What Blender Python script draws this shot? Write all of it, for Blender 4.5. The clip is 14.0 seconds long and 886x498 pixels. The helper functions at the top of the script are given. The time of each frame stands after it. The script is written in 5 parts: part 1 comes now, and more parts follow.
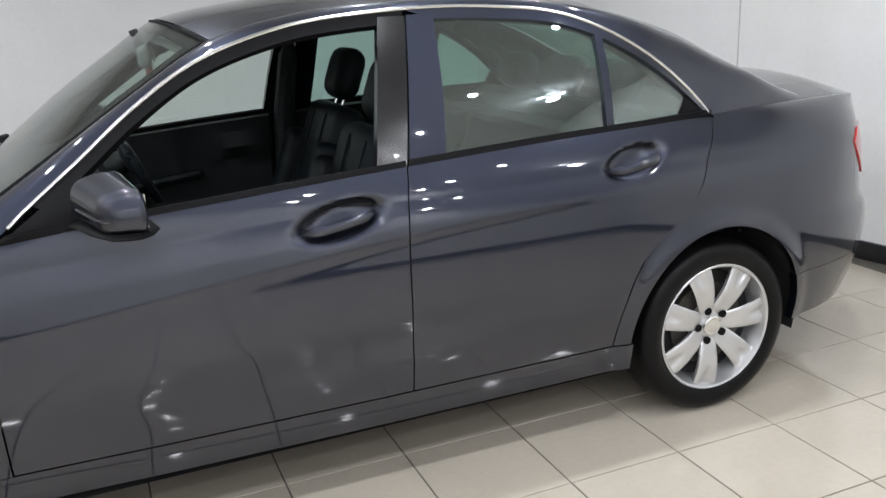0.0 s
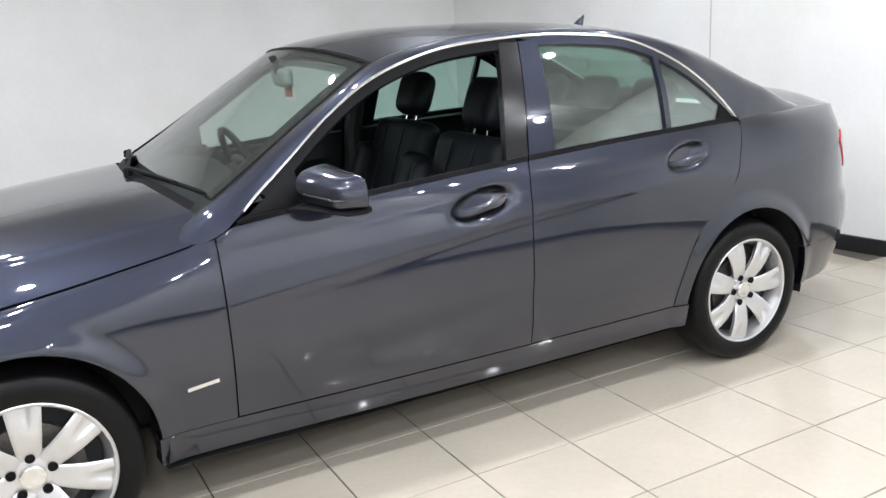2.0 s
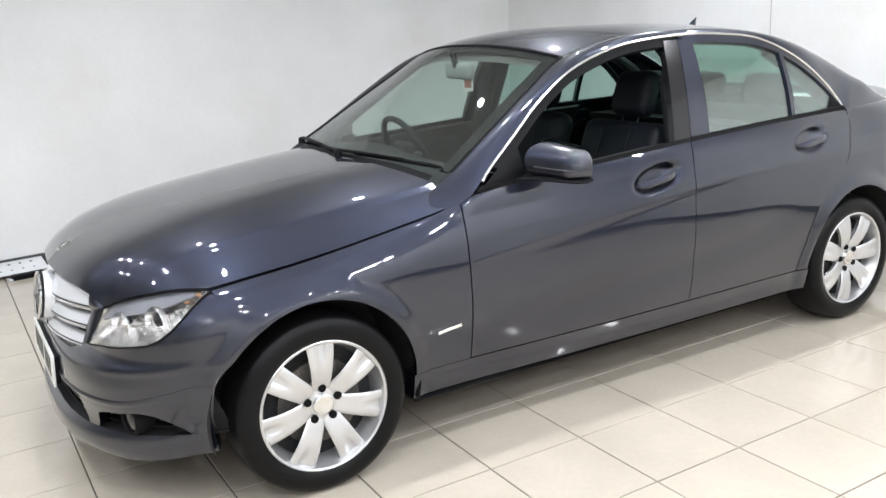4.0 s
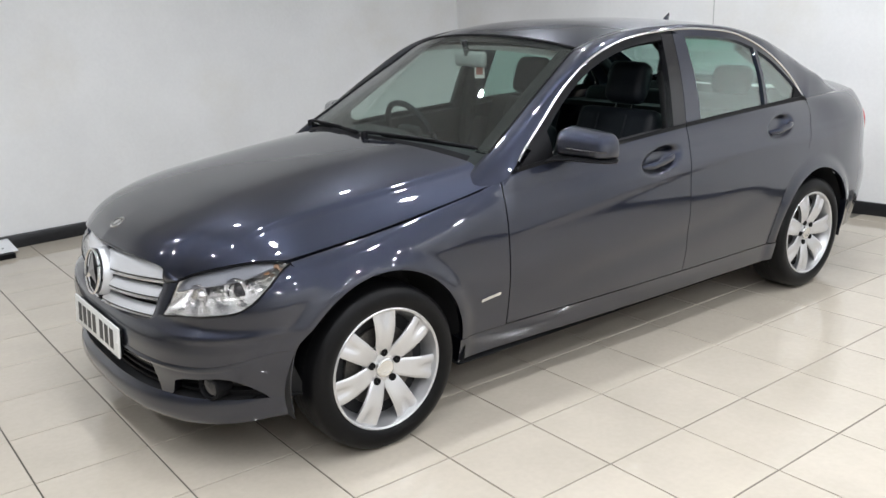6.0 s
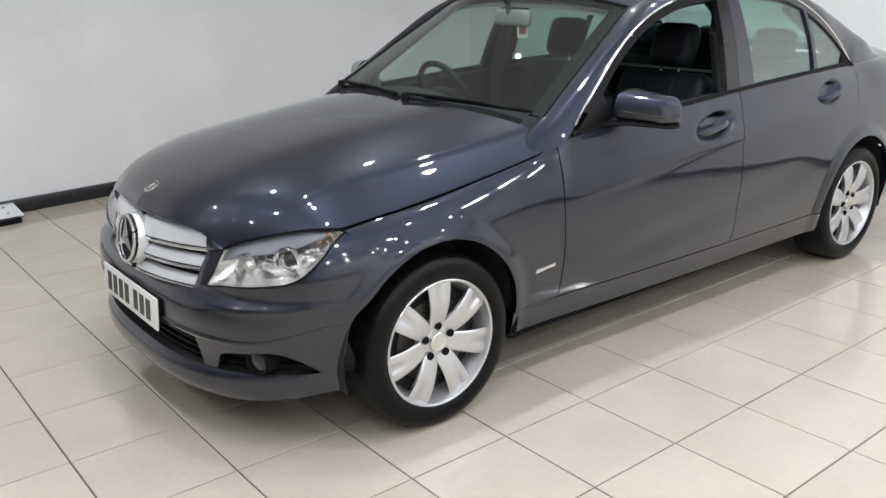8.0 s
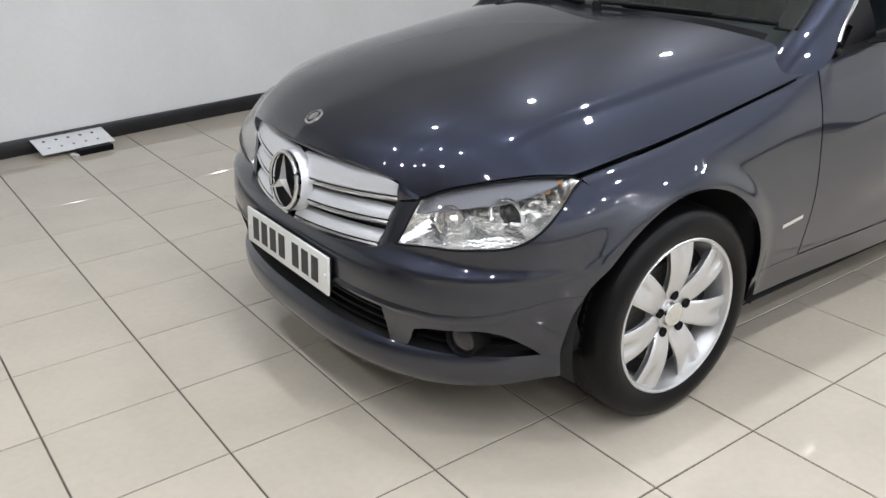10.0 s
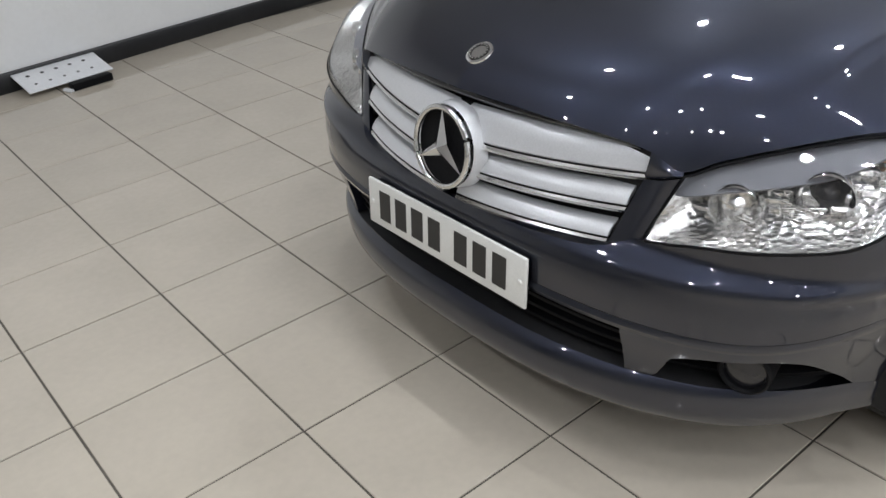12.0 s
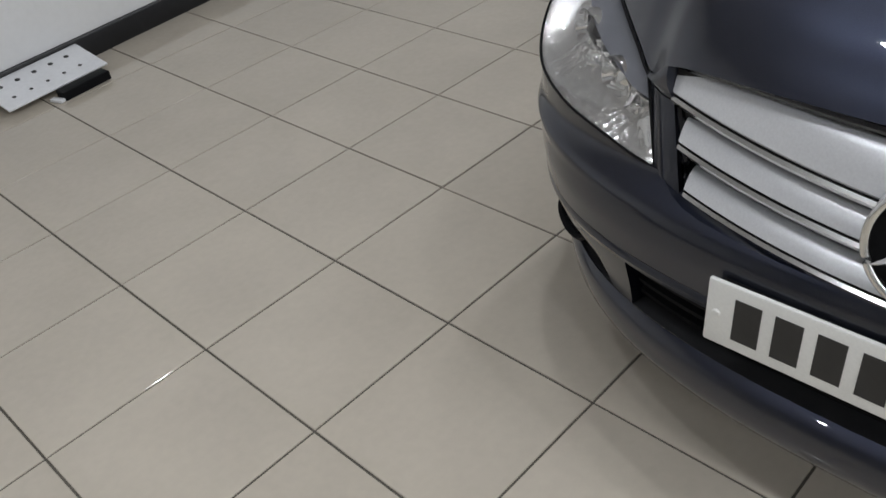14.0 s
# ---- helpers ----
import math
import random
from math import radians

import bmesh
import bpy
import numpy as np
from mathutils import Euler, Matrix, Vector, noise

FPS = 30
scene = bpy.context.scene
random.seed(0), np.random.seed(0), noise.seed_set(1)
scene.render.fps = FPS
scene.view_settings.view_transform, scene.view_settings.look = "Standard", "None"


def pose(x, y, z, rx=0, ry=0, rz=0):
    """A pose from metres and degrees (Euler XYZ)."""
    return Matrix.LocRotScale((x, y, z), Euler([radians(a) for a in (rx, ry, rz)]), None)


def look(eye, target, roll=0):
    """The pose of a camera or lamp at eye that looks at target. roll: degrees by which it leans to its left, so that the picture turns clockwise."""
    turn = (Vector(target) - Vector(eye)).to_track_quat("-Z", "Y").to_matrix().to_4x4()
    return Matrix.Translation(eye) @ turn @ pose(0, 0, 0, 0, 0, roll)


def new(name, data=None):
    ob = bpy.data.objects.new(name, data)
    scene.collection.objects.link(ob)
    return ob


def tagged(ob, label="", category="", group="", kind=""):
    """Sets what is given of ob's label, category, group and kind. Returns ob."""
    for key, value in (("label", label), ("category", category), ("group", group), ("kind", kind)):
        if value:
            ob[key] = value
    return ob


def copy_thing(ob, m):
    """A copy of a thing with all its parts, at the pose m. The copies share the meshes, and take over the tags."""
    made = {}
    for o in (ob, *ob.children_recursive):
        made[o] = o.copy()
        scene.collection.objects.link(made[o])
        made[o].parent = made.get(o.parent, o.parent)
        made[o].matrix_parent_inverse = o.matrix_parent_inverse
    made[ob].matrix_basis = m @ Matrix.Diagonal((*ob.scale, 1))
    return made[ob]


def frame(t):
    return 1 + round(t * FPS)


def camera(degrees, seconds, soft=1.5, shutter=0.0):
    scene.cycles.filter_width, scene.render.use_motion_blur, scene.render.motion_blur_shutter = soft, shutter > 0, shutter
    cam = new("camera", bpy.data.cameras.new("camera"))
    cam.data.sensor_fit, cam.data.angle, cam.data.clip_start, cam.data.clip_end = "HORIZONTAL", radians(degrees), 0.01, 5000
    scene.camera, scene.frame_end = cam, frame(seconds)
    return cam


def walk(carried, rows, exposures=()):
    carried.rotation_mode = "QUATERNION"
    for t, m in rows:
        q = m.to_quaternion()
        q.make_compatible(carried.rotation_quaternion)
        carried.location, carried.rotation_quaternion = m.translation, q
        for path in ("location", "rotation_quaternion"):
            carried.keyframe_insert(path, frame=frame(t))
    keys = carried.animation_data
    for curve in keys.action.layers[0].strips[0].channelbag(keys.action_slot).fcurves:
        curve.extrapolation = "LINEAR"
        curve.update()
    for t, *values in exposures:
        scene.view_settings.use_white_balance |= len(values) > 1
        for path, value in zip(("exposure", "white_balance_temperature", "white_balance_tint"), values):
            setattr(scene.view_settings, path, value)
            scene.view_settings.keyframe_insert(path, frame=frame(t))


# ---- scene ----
cam = camera(54.79, 14.0)
PATH = [
    (0, (0.901, -3.027, 1.433), (1.615, -1.247, 0.865), -2.87),
    (0.5, (0.704, -3.149, 1.470), (1.447, -1.373, 0.928), -4.05),
    (1, (0.467, -3.218, 1.472), (1.273, -1.460, 0.964), -3.66),
    (1.5, (0.244, -3.232, 1.477), (1.112, -1.503, 0.969), -3.37),
    (2, (0.014, -3.278, 1.454), (0.929, -1.573, 0.949), -3.10),
    (2.5, (-0.222, -3.256, 1.466), (0.758, -1.594, 0.939), -2.08),
    (3, (-0.458, -3.236, 1.481), (0.580, -1.612, 0.948), -1.47),
    (3.5, (-0.615, -3.292, 1.462), (0.413, -1.654, 0.953), -2.34),
    (4, (-0.950, -3.285, 1.474), (0.029, -1.613, 0.977), -2.97),
    (4.2, (-1.060, -3.290, 1.493), (-0.077, -1.622, 0.990), -3.03),
    (6.3, (-1.552, -3.160, 1.518), (-0.365, -1.642, 0.983), -1.69),
    (6.5, (-1.560, -3.136, 1.492), (-0.370, -1.618, 0.963), -1.90),
    (7, (-1.582, -3.063, 1.501), (-0.384, -1.562, 0.945), -1.38),
    (9.3, (-1.660, -2.514, 1.426), (-0.572, -0.991, 0.721), -1.26),
    (9.5, (-1.655, -2.410, 1.418), (-0.598, -0.879, 0.686), -1.68),
    (10, (-1.698, -2.154, 1.392), (-0.633, -0.655, 0.606), -1.26),
    (10.5, (-1.717, -1.917, 1.360), (-0.638, -0.453, 0.528), -0.98),
    (11, (-1.692, -1.654, 1.340), (-0.627, -0.222, 0.438), -1.77),
    (11.5, (-1.687, -1.436, 1.314), (-0.632, -0.023, 0.370), -2.83),
    (12, (-1.693, -1.252, 1.331), (-0.649, 0.111, 0.306), -4.10),
    (12.5, (-1.691, -1.018, 1.317), (-0.650, 0.312, 0.245), -5.30),
    (13, (-1.638, -0.754, 1.317), (-0.650, 0.561, 0.179), -7.96),
    (13.5, (-1.609, -0.462, 1.299), (-0.640, 0.813, 0.101), -9.48),
    (14, (-1.610, -0.181, 1.282), (-0.564, 1.029, 0.081), -8.90),
]
EXPOSURES = [(0, -0.13), (0.5, 0.02), (1, 0.21), (1.5, 0.29), (2.5, 0.29), (3, 0.32), (4.2, 0.35), (6.5, -0.06), (9.5, -0.12), (11, -0.20), (12, -0.40), (13, -0.34), (13.5, -0.47), (14, -0.58)]
walk(cam, [(t, look(eye, target, roll)) for t, eye, target, roll in PATH], EXPOSURES)
SPOTS_W, WHITE = 10.6, (0.962, 1.0, 1.062)

# ---- light ----
world = bpy.data.worlds.new("world")
scene.world = world
world.use_nodes = True
world.node_tree.nodes["Background"].inputs[0].default_value = (0.9, 0.95, 1.0, 1)
world.node_tree.nodes["Background"].inputs[1].default_value = 0.02
CEILING = 2.75


# ---- materials ----
def material(name, colour, rough=0.5, metal=0.0, coat=0.0, spec=0.5, grain=0.0, grain_size=60.0, stain=0.0, stain_size=2.0, bump=0.0, cells=0.0, coat_rough=0.03, coat_ior=1.5):
    """A node material with noise at two scales in its colour and, if asked for, fine relief."""
    m = bpy.data.materials.new(name)
    m.use_nodes = True
    nt = m.node_tree
    p = nt.nodes["Principled BSDF"]
    p.inputs["Roughness"].default_value, p.inputs["Metallic"].default_value = rough, metal
    p.inputs["Coat Weight"].default_value, p.inputs["Coat Roughness"].default_value = coat, coat_rough
    p.inputs["Specular IOR Level"].default_value, p.inputs["Coat IOR"].default_value = spec, coat_ior
    p.inputs["Base Color"].default_value = (*colour, 1)
    where = nt.nodes.new("ShaderNodeTexCoord")
    last = None
    for amount, size, detail in ((grain, grain_size, 4), (stain, stain_size, 6)):
        if amount:
            n = nt.nodes.new("ShaderNodeTexNoise")
            n.inputs["Scale"].default_value, n.inputs["Detail"].default_value = size, detail
            nt.links.new(where.outputs["Object"], n.inputs["Vector"])
            r = nt.nodes.new("ShaderNodeMapRange")
            r.inputs["From Min"].default_value, r.inputs["From Max"].default_value = 0.3, 0.7
            r.inputs["To Min"].default_value, r.inputs["To Max"].default_value = 1 - amount, 1 + amount
            nt.links.new(n.outputs["Fac"], r.inputs["Value"])
            mul = nt.nodes.new("ShaderNodeVectorMath")
            mul.operation = "SCALE"
            if last is None:
                mul.inputs[0].default_value = colour
            else:
                nt.links.new(last, mul.inputs[0])
            nt.links.new(r.outputs[0], mul.inputs["Scale"])
            last = mul.outputs[0]
    if last is not None:
        nt.links.new(last, p.inputs["Base Color"])
    if bump:
        n = nt.nodes.new("ShaderNodeTexNoise")
        n.inputs["Scale"].default_value, n.inputs["Detail"].default_value = grain_size, 5
        nt.links.new(where.outputs["Object"], n.inputs["Vector"])
        b = nt.nodes.new("ShaderNodeBump")
        b.inputs["Strength"].default_value, b.inputs["Distance"].default_value = bump, 0.01
        nt.links.new(n.outputs["Fac"], b.inputs["Height"])
        nt.links.new(b.outputs[0], p.inputs["Normal"])
    if cells:
        n = nt.nodes.new("ShaderNodeTexVoronoi")
        n.inputs["Scale"].default_value = cells
        nt.links.new(where.outputs["Object"], n.inputs["Vector"])
        b = nt.nodes.new("ShaderNodeBump")
        b.inputs["Strength"].default_value, b.inputs["Distance"].default_value = 0.22, 0.007
        nt.links.new(n.outputs["Distance"], b.inputs["Height"])
        nt.links.new(b.outputs[0], p.inputs["Normal"])
    return m


def glass(name, tint, gloss=0.04):
    """Clear sheet glass: it lets light through straight and mirrors more at a slant."""
    m = bpy.data.materials.new(name)
    m.use_nodes = True
    nt = m.node_tree
    nt.nodes.remove(nt.nodes["Principled BSDF"])
    clear, shine, mix, facing = (nt.nodes.new(n) for n in ("ShaderNodeBsdfTransparent", "ShaderNodeBsdfGlossy", "ShaderNodeMixShader", "ShaderNodeLayerWeight"))
    clear.inputs[0].default_value = (*tint, 1)
    shine.inputs["Roughness"].default_value = 0.01
    facing.inputs["Blend"].default_value = 0.5
    steep, scale = nt.nodes.new("ShaderNodeMath"), nt.nodes.new("ShaderNodeMath")
    steep.operation, steep.inputs[1].default_value = "POWER", 5.0
    scale.operation, scale.inputs[1].default_value, scale.inputs[2].default_value = "MULTIPLY_ADD", 1 - gloss, gloss
    nt.links.new(facing.outputs["Facing"], steep.inputs[0])
    nt.links.new(steep.outputs[0], scale.inputs[0])
    nt.links.new(scale.outputs[0], mix.inputs[0])
    nt.links.new(clear.outputs[0], mix.inputs[1])
    nt.links.new(shine.outputs[0], mix.inputs[2])
    nt.links.new(mix.outputs[0], nt.nodes["Material Output"].inputs[0])
    return m


def lamp_material(name, colour, strength):
    m = bpy.data.materials.new(name)
    m.use_nodes = True
    p = m.node_tree.nodes["Principled BSDF"]
    p.inputs["Emission Color"].default_value, p.inputs["Emission Strength"].default_value = (*colour, 1), strength
    return m


PAINT = material("grey metallic paint", (0.0235, 0.0278, 0.0455), 0.41, 1.0, 1.0, coat_ior=1.66, coat_rough=0.025, grain=0.10, grain_size=900, stain=0.03, stain_size=3)
BLACK_GLOSS = material("black gloss trim", (0.010, 0.010, 0.012), 0.16, 0, 0.2, grain=0.1, grain_size=80)
BLACK = material("black plastic", (0.008, 0.008, 0.009), 0.50, 0, spec=0.08, grain=0.15, grain_size=200, stain=0.1, bump=0.1)
CAVITY = material("unlit black lining", (0.012, 0.012, 0.013), 0.8, grain=0.2, grain_size=40)
RUBBER = material("tyre rubber", (0.0045, 0.0045, 0.005), 0.36, 0, spec=0.16, grain=0.15, grain_size=120, stain=0.12, stain_size=9)
ALLOY = material("silver alloy paint", (0.62, 0.62, 0.63), 0.30, 0.75, 0.6, grain=0.04, grain_size=300, stain=0.04, stain_size=14)
CHROME = material("chrome", (0.82, 0.82, 0.83), 0.07, 1.0, grain=0.03, grain_size=90)
SATIN = material("satin aluminium trim", (0.78, 0.78, 0.77), 0.20, 1.0, grain=0.04, grain_size=120)
SLAT = material("silver slat paint", (0.72, 0.73, 0.755), 0.34, 0.30, 0.7, grain=0.04, grain_size=260)
STEEL = material("brake disc steel", (0.16, 0.15, 0.14), 0.55, 1.0, grain=0.2, grain_size=120)
LEATHER = material("black leather", (0.008, 0.010, 0.014), 0.5, 0, spec=0.28, grain=0.15, grain_size=60, stain=0.1, stain_size=8, bump=0.05)
CABIN = material("dark cabin plastic", (0.014, 0.0145, 0.016), 0.6, 0, grain=0.10, grain_size=50, stain=0.08)
PALE = material("pale grey plastic", (0.38, 0.38, 0.37), 0.5, 0, grain=0.06, grain_size=200)
LINER = material("pale headliner cloth", (0.34, 0.34, 0.32), 0.9, 0, grain=0.06, grain_size=50, stain=0.05)
GLASS = glass("green tinted glass", (0.925, 0.985, 0.960), 0.12)
REAR_GLASS = glass("darker tinted glass", (0.780, 0.945, 0.895), 0.20)
LENS = glass("clear lamp lens", (0.98, 0.98, 0.98), 0.03)
REFLECTOR = material("lamp reflector", (0.93, 0.93, 0.92), 0.24, 1.0, grain=0.05, grain_size=42, cells=95)
LAMP_GREY = material("grey lamp bezel", (0.17, 0.175, 0.20), 0.42, 0.0, grain=0.06, grain_size=80)
DIM_LENS = material("dim grey lamp glass", (0.02, 0.02, 0.024), 0.22, 0, 0.3, grain=0.1, grain_size=90)
AMBER = material("amber lens", (0.36, 0.20, 0.11), 0.25, grain=0.1, grain_size=60)
RED = material("red lamp lens", (0.55, 0.02, 0.02), 0.12, 0, 0.8, grain=0.15, grain_size=90)
PLATE = material("white number plate", (0.80, 0.80, 0.77), 0.35, grain=0.03, grain_size=200, stain=0.04, stain_size=12)
INK = material("black plate ink", (0.02, 0.02, 0.02), 0.4, grain=0.1, grain_size=100)
WALL = material("white wall paint", (0.81, 0.815, 0.815), 0.55, 0, grain=0.015, grain_size=40, stain=0.05, stain_size=1.3, bump=0.12)
CEIL = material("ceiling paint", (0.52, 0.52, 0.53), 0.8, grain=0.02, grain_size=40, stain=0.03)
SKIRT = material("black gloss skirting", (0.012, 0.012, 0.013), 0.35, grain=0.2, grain_size=30, stain=0.3, stain_size=4)
GROUT = material("grey grout", (0.10, 0.09, 0.075), 0.85, grain=0.2, grain_size=120, stain=0.25, stain_size=1.5)
JOINT_GREY = material("grey joint filler", (0.50, 0.50, 0.49), 0.7, grain=0.05, grain_size=60, stain=0.1, stain_size=3)
WHITE_METAL = material("white enamelled steel", (0.80, 0.81, 0.83), 0.3, 0, 0.3, grain=0.03, grain_size=60, stain=0.04, stain_size=8)
PAPER = material("white card", (0.82, 0.80, 0.77), 0.7, grain=0.04, grain_size=120)
CARD_RED = material("red print", (0.45, 0.16, 0.13), 0.6, grain=0.1, grain_size=120)
SPOT_GLOW = lamp_material("lit spot lens", WHITE, 30.0)


def tile_material():
    """Polished cream porcelain: soft clouds in each tile, shifted from tile to tile."""
    m = material("polished cream tile", (0.528, 0.475, 0.396), 0.11, 0, 0.0, spec=0.55, grain=0.025, grain_size=45, stain=0.05, stain_size=3)
    nt = m.node_tree
    info, add, where = nt.nodes.new("ShaderNodeObjectInfo"), nt.nodes.new("ShaderNodeVectorMath"), nt.nodes["Texture Coordinate"]
    add.operation = "ADD"
    scale = nt.nodes.new("ShaderNodeMath")
    scale.operation, scale.inputs[1].default_value = "MULTIPLY", 90.0
    nt.links.new(info.outputs["Random"], scale.inputs[0])
    nt.links.new(where.outputs["Object"], add.inputs[0])
    nt.links.new(scale.outputs[0], add.inputs[1])
    for n in nt.nodes:
        if n.type == "TEX_NOISE":
            nt.links.new(add.outputs[0], n.inputs["Vector"])
    worn = nt.nodes.new("ShaderNodeMapRange")
    worn.inputs["To Min"].default_value, worn.inputs["To Max"].default_value = 0.025, 0.085
    nt.links.new([n for n in nt.nodes if n.type == "TEX_NOISE"][-1].outputs["Fac"], worn.inputs["Value"])
    nt.links.new(worn.outputs[0], nt.nodes["Principled BSDF"].inputs["Roughness"])
    return m


TILE = tile_material()


def wall_scuffs(m):
    """Faint yellowish stains with soft outlines on the white paint."""
    nt = m.node_tree
    p, where = nt.nodes["Principled BSDF"], nt.nodes["Texture Coordinate"]
    old = p.inputs["Base Color"].links[0].from_socket
    big, fine, ramp, mul, mix = (nt.nodes.new(n) for n in ("ShaderNodeTexNoise", "ShaderNodeTexNoise", "ShaderNodeMapRange", "ShaderNodeMath", "ShaderNodeMixRGB"))
    big.inputs["Scale"].default_value, big.inputs["Detail"].default_value = 1.1, 3
    fine.inputs["Scale"].default_value, fine.inputs["Detail"].default_value = 9.0, 6
    ramp.inputs["From Min"].default_value, ramp.inputs["From Max"].default_value, ramp.inputs["To Max"].default_value = 0.55, 0.74, 0.42
    mul.operation = "MULTIPLY"
    mix.inputs[2].default_value = (0.66, 0.61, 0.49, 1)
    for n in (big, fine):
        nt.links.new(where.outputs["Object"], n.inputs["Vector"])
    nt.links.new(big.outputs["Fac"], ramp.inputs["Value"])
    nt.links.new(ramp.outputs[0], mul.inputs[0])
    nt.links.new(fine.outputs["Fac"], mul.inputs[1])
    nt.links.new(mul.outputs[0], mix.inputs[0])
    nt.links.new(old, mix.inputs[1])
    nt.links.new(mix.outputs[0], p.inputs["Base Color"])


wall_scuffs(WALL)


# ---- geometry helpers ----
class Geo:
    """Vertices and faces of one mesh in the making."""

    def __init__(self):
        self.v, self.f = [], []

    def add(self, verts, faces):
        k = len(self.v)
        self.v += [tuple(map(float, p)) for p in verts]
        self.f += [tuple(k + i for i in f) for f in faces]
        return self

    def grid(self, p, close_u=False, close_v=False, lip=0.0, centre=None):
        """A sheet of rows of points. lip: how far its border is folded inwards, along the sheet's own normal."""
        p = np.asarray(p, float)
        n, m = p.shape[:2]
        faces = []
        for i in range(n if close_u else n - 1):
            for j in range(m if close_v else m - 1):
                a, b = (i + 1) % n, (j + 1) % m
                faces.append((i * m + j, i * m + b, a * m + b, a * m + j))
        if not lip:
            return self.add(p.reshape(-1, 3), faces)
        du, dv = np.gradient(p, axis=0), np.gradient(p, axis=1)
        nor = np.cross(du, dv)
        nor /= np.linalg.norm(nor, axis=2, keepdims=True) + 1e-9
        out = p - np.array(centre if centre is not None else (1.4, 0, 0.55))
        nor *= np.where((nor * out).sum(-1, keepdims=True).mean() < 0, -1, 1)
        ring = [(0, j) for j in range(m)] + [(i, m - 1) for i in range(1, n)] + [(n - 1, j) for j in range(m - 2, -1, -1)] + [(i, 0) for i in range(n - 2, 0, -1)]
        base = p.reshape(-1, 3).tolist()
        k = len(base)
        for i, j in ring:
            base.append(p[i, j] - lip * nor[i, j])
        for q in range(len(ring)):
            r = (q + 1) % len(ring)
            (i, j), (a, b) = ring[q], ring[r]
            faces.append((i * m + j, a * m + b, k + r, k + q))
        return self.add(base, faces)

    def slab(self, p, thick, centre=None):
        """A sheet with thickness: the rows of points, and the same sheet moved inwards, joined along the border."""
        p = np.asarray(p, float)
        nor = np.cross(np.gradient(p, axis=0), np.gradient(p, axis=1))
        nor /= np.linalg.norm(nor, axis=2, keepdims=True) + 1e-9
        out = p - np.array(centre if centre is not None else (1.4, 0, 0.55))
        nor *= np.where((nor * out).sum(-1).mean() < 0, -1, 1)
        n, m = p.shape[:2]
        faces = []
        for i in range(n - 1):
            for j in range(m - 1):
                q = (i * m + j, i * m + j + 1, (i + 1) * m + j + 1, (i + 1) * m + j)
                faces += [q, tuple(n * m + k for k in q[::-1])]
        ring = [j for j in range(m)] + [i * m + m - 1 for i in range(1, n)] + [(n - 1) * m + j for j in range(m - 2, -1, -1)] + [i * m for i in range(n - 2, 0, -1)]
        for a, b in zip(ring, ring[1:] + ring[:1]):
            faces.append((a, a + n * m, b + n * m, b))
        return self.add(np.concatenate([p.reshape(-1, 3), (p - thick * nor).reshape(-1, 3)]), faces)

    def lathe(self, profile, centre, axis="y", steps=64, closed=False):
        """A profile of (along the axis, radius) turned about an axis through centre."""
        ang = np.linspace(0, 2 * np.pi, steps, endpoint=False)
        rows = []
        for a in ang:
            row = []
            for h, r in profile:
                c, s = r * np.cos(a), r * np.sin(a)
                row.append({"x": (h, c, s), "y": (c, h, s), "z": (c, s, h)}[axis])
            rows.append(row)
        return self.grid(np.array(rows) + np.array(centre), close_u=True, close_v=closed)

    def tube(self, path, radius, steps=10, flat=1.0, closed=False):
        """A round bar along a path; flat squeezes it upwards. radius may be a list."""
        path = np.asarray(path, float)
        n = len(path)
        rad = np.full(n, radius) if np.isscalar(radius) else np.asarray(radius)
        tan = np.gradient(path, axis=0) if not closed else np.roll(path, -1, 0) - np.roll(path, 1, 0)
        tan /= np.linalg.norm(tan, axis=1, keepdims=True) + 1e-9
        rows = []
        for q, t, r in zip(path, tan, rad):
            up = np.array((0, 0, 1.0)) if abs(t[2]) < 0.9 else np.array((0, 1.0, 0))
            s = np.cross(t, up)
            s /= np.linalg.norm(s)
            u = np.cross(s, t)
            rows.append([q + r * (np.cos(a) * s + flat * np.sin(a) * u) for a in np.linspace(0, 2 * np.pi, steps, endpoint=False)])
        self.grid(rows, close_u=closed, close_v=True)
        if not closed:
            k = len(self.v)
            self.f += [tuple(range(k - steps, k)), tuple(range(k - n * steps, k - n * steps + steps))[::-1]]
        return self

    def box(self, lo, hi, bevel=0.0):
        """A box from lo to hi, its edges rounded by bevel."""
        bm = bmesh.new()
        bmesh.ops.create_cube(bm, size=1)
        lo, hi = np.array(lo, float), np.array(hi, float)
        for v in bm.verts:
            v.co = Vector((lo + hi) / 2 + np.array(v.co) * (hi - lo))
        if bevel:
            bmesh.ops.bevel(bm, geom=list(bm.edges), offset=bevel, segments=3, affect="EDGES", profile=0.5)
        bm.verts.index_update()
        self.add([v.co for v in bm.verts], [[v.index for v in f.verts] for f in bm.faces])
        bm.free()
        return self

    def prism(self, outline, depth, place):
        """A flat outline of (u, v) with depth, put in the world by place(u, v, w)."""
        n = len(outline)
        pts = [place(u, v, 0) for u, v in outline] + [place(u, v, depth) for u, v in outline]
        return self.add(pts, [tuple(range(n))[::-1], tuple(range(n, 2 * n))] + [(i, (i + 1) % n, n + (i + 1) % n, n + i) for i in range(n)])

    def flipped(self):
        """The same on the other side of the car."""
        g = Geo()
        g.v, g.f = [(x, -y, z) for x, y, z in self.v], [f[::-1] for f in self.f]
        return g

    def moved(self, m):
        g = Geo()
        g.v, g.f = [tuple(m @ Vector(p)) for p in self.v], list(self.f)
        return g


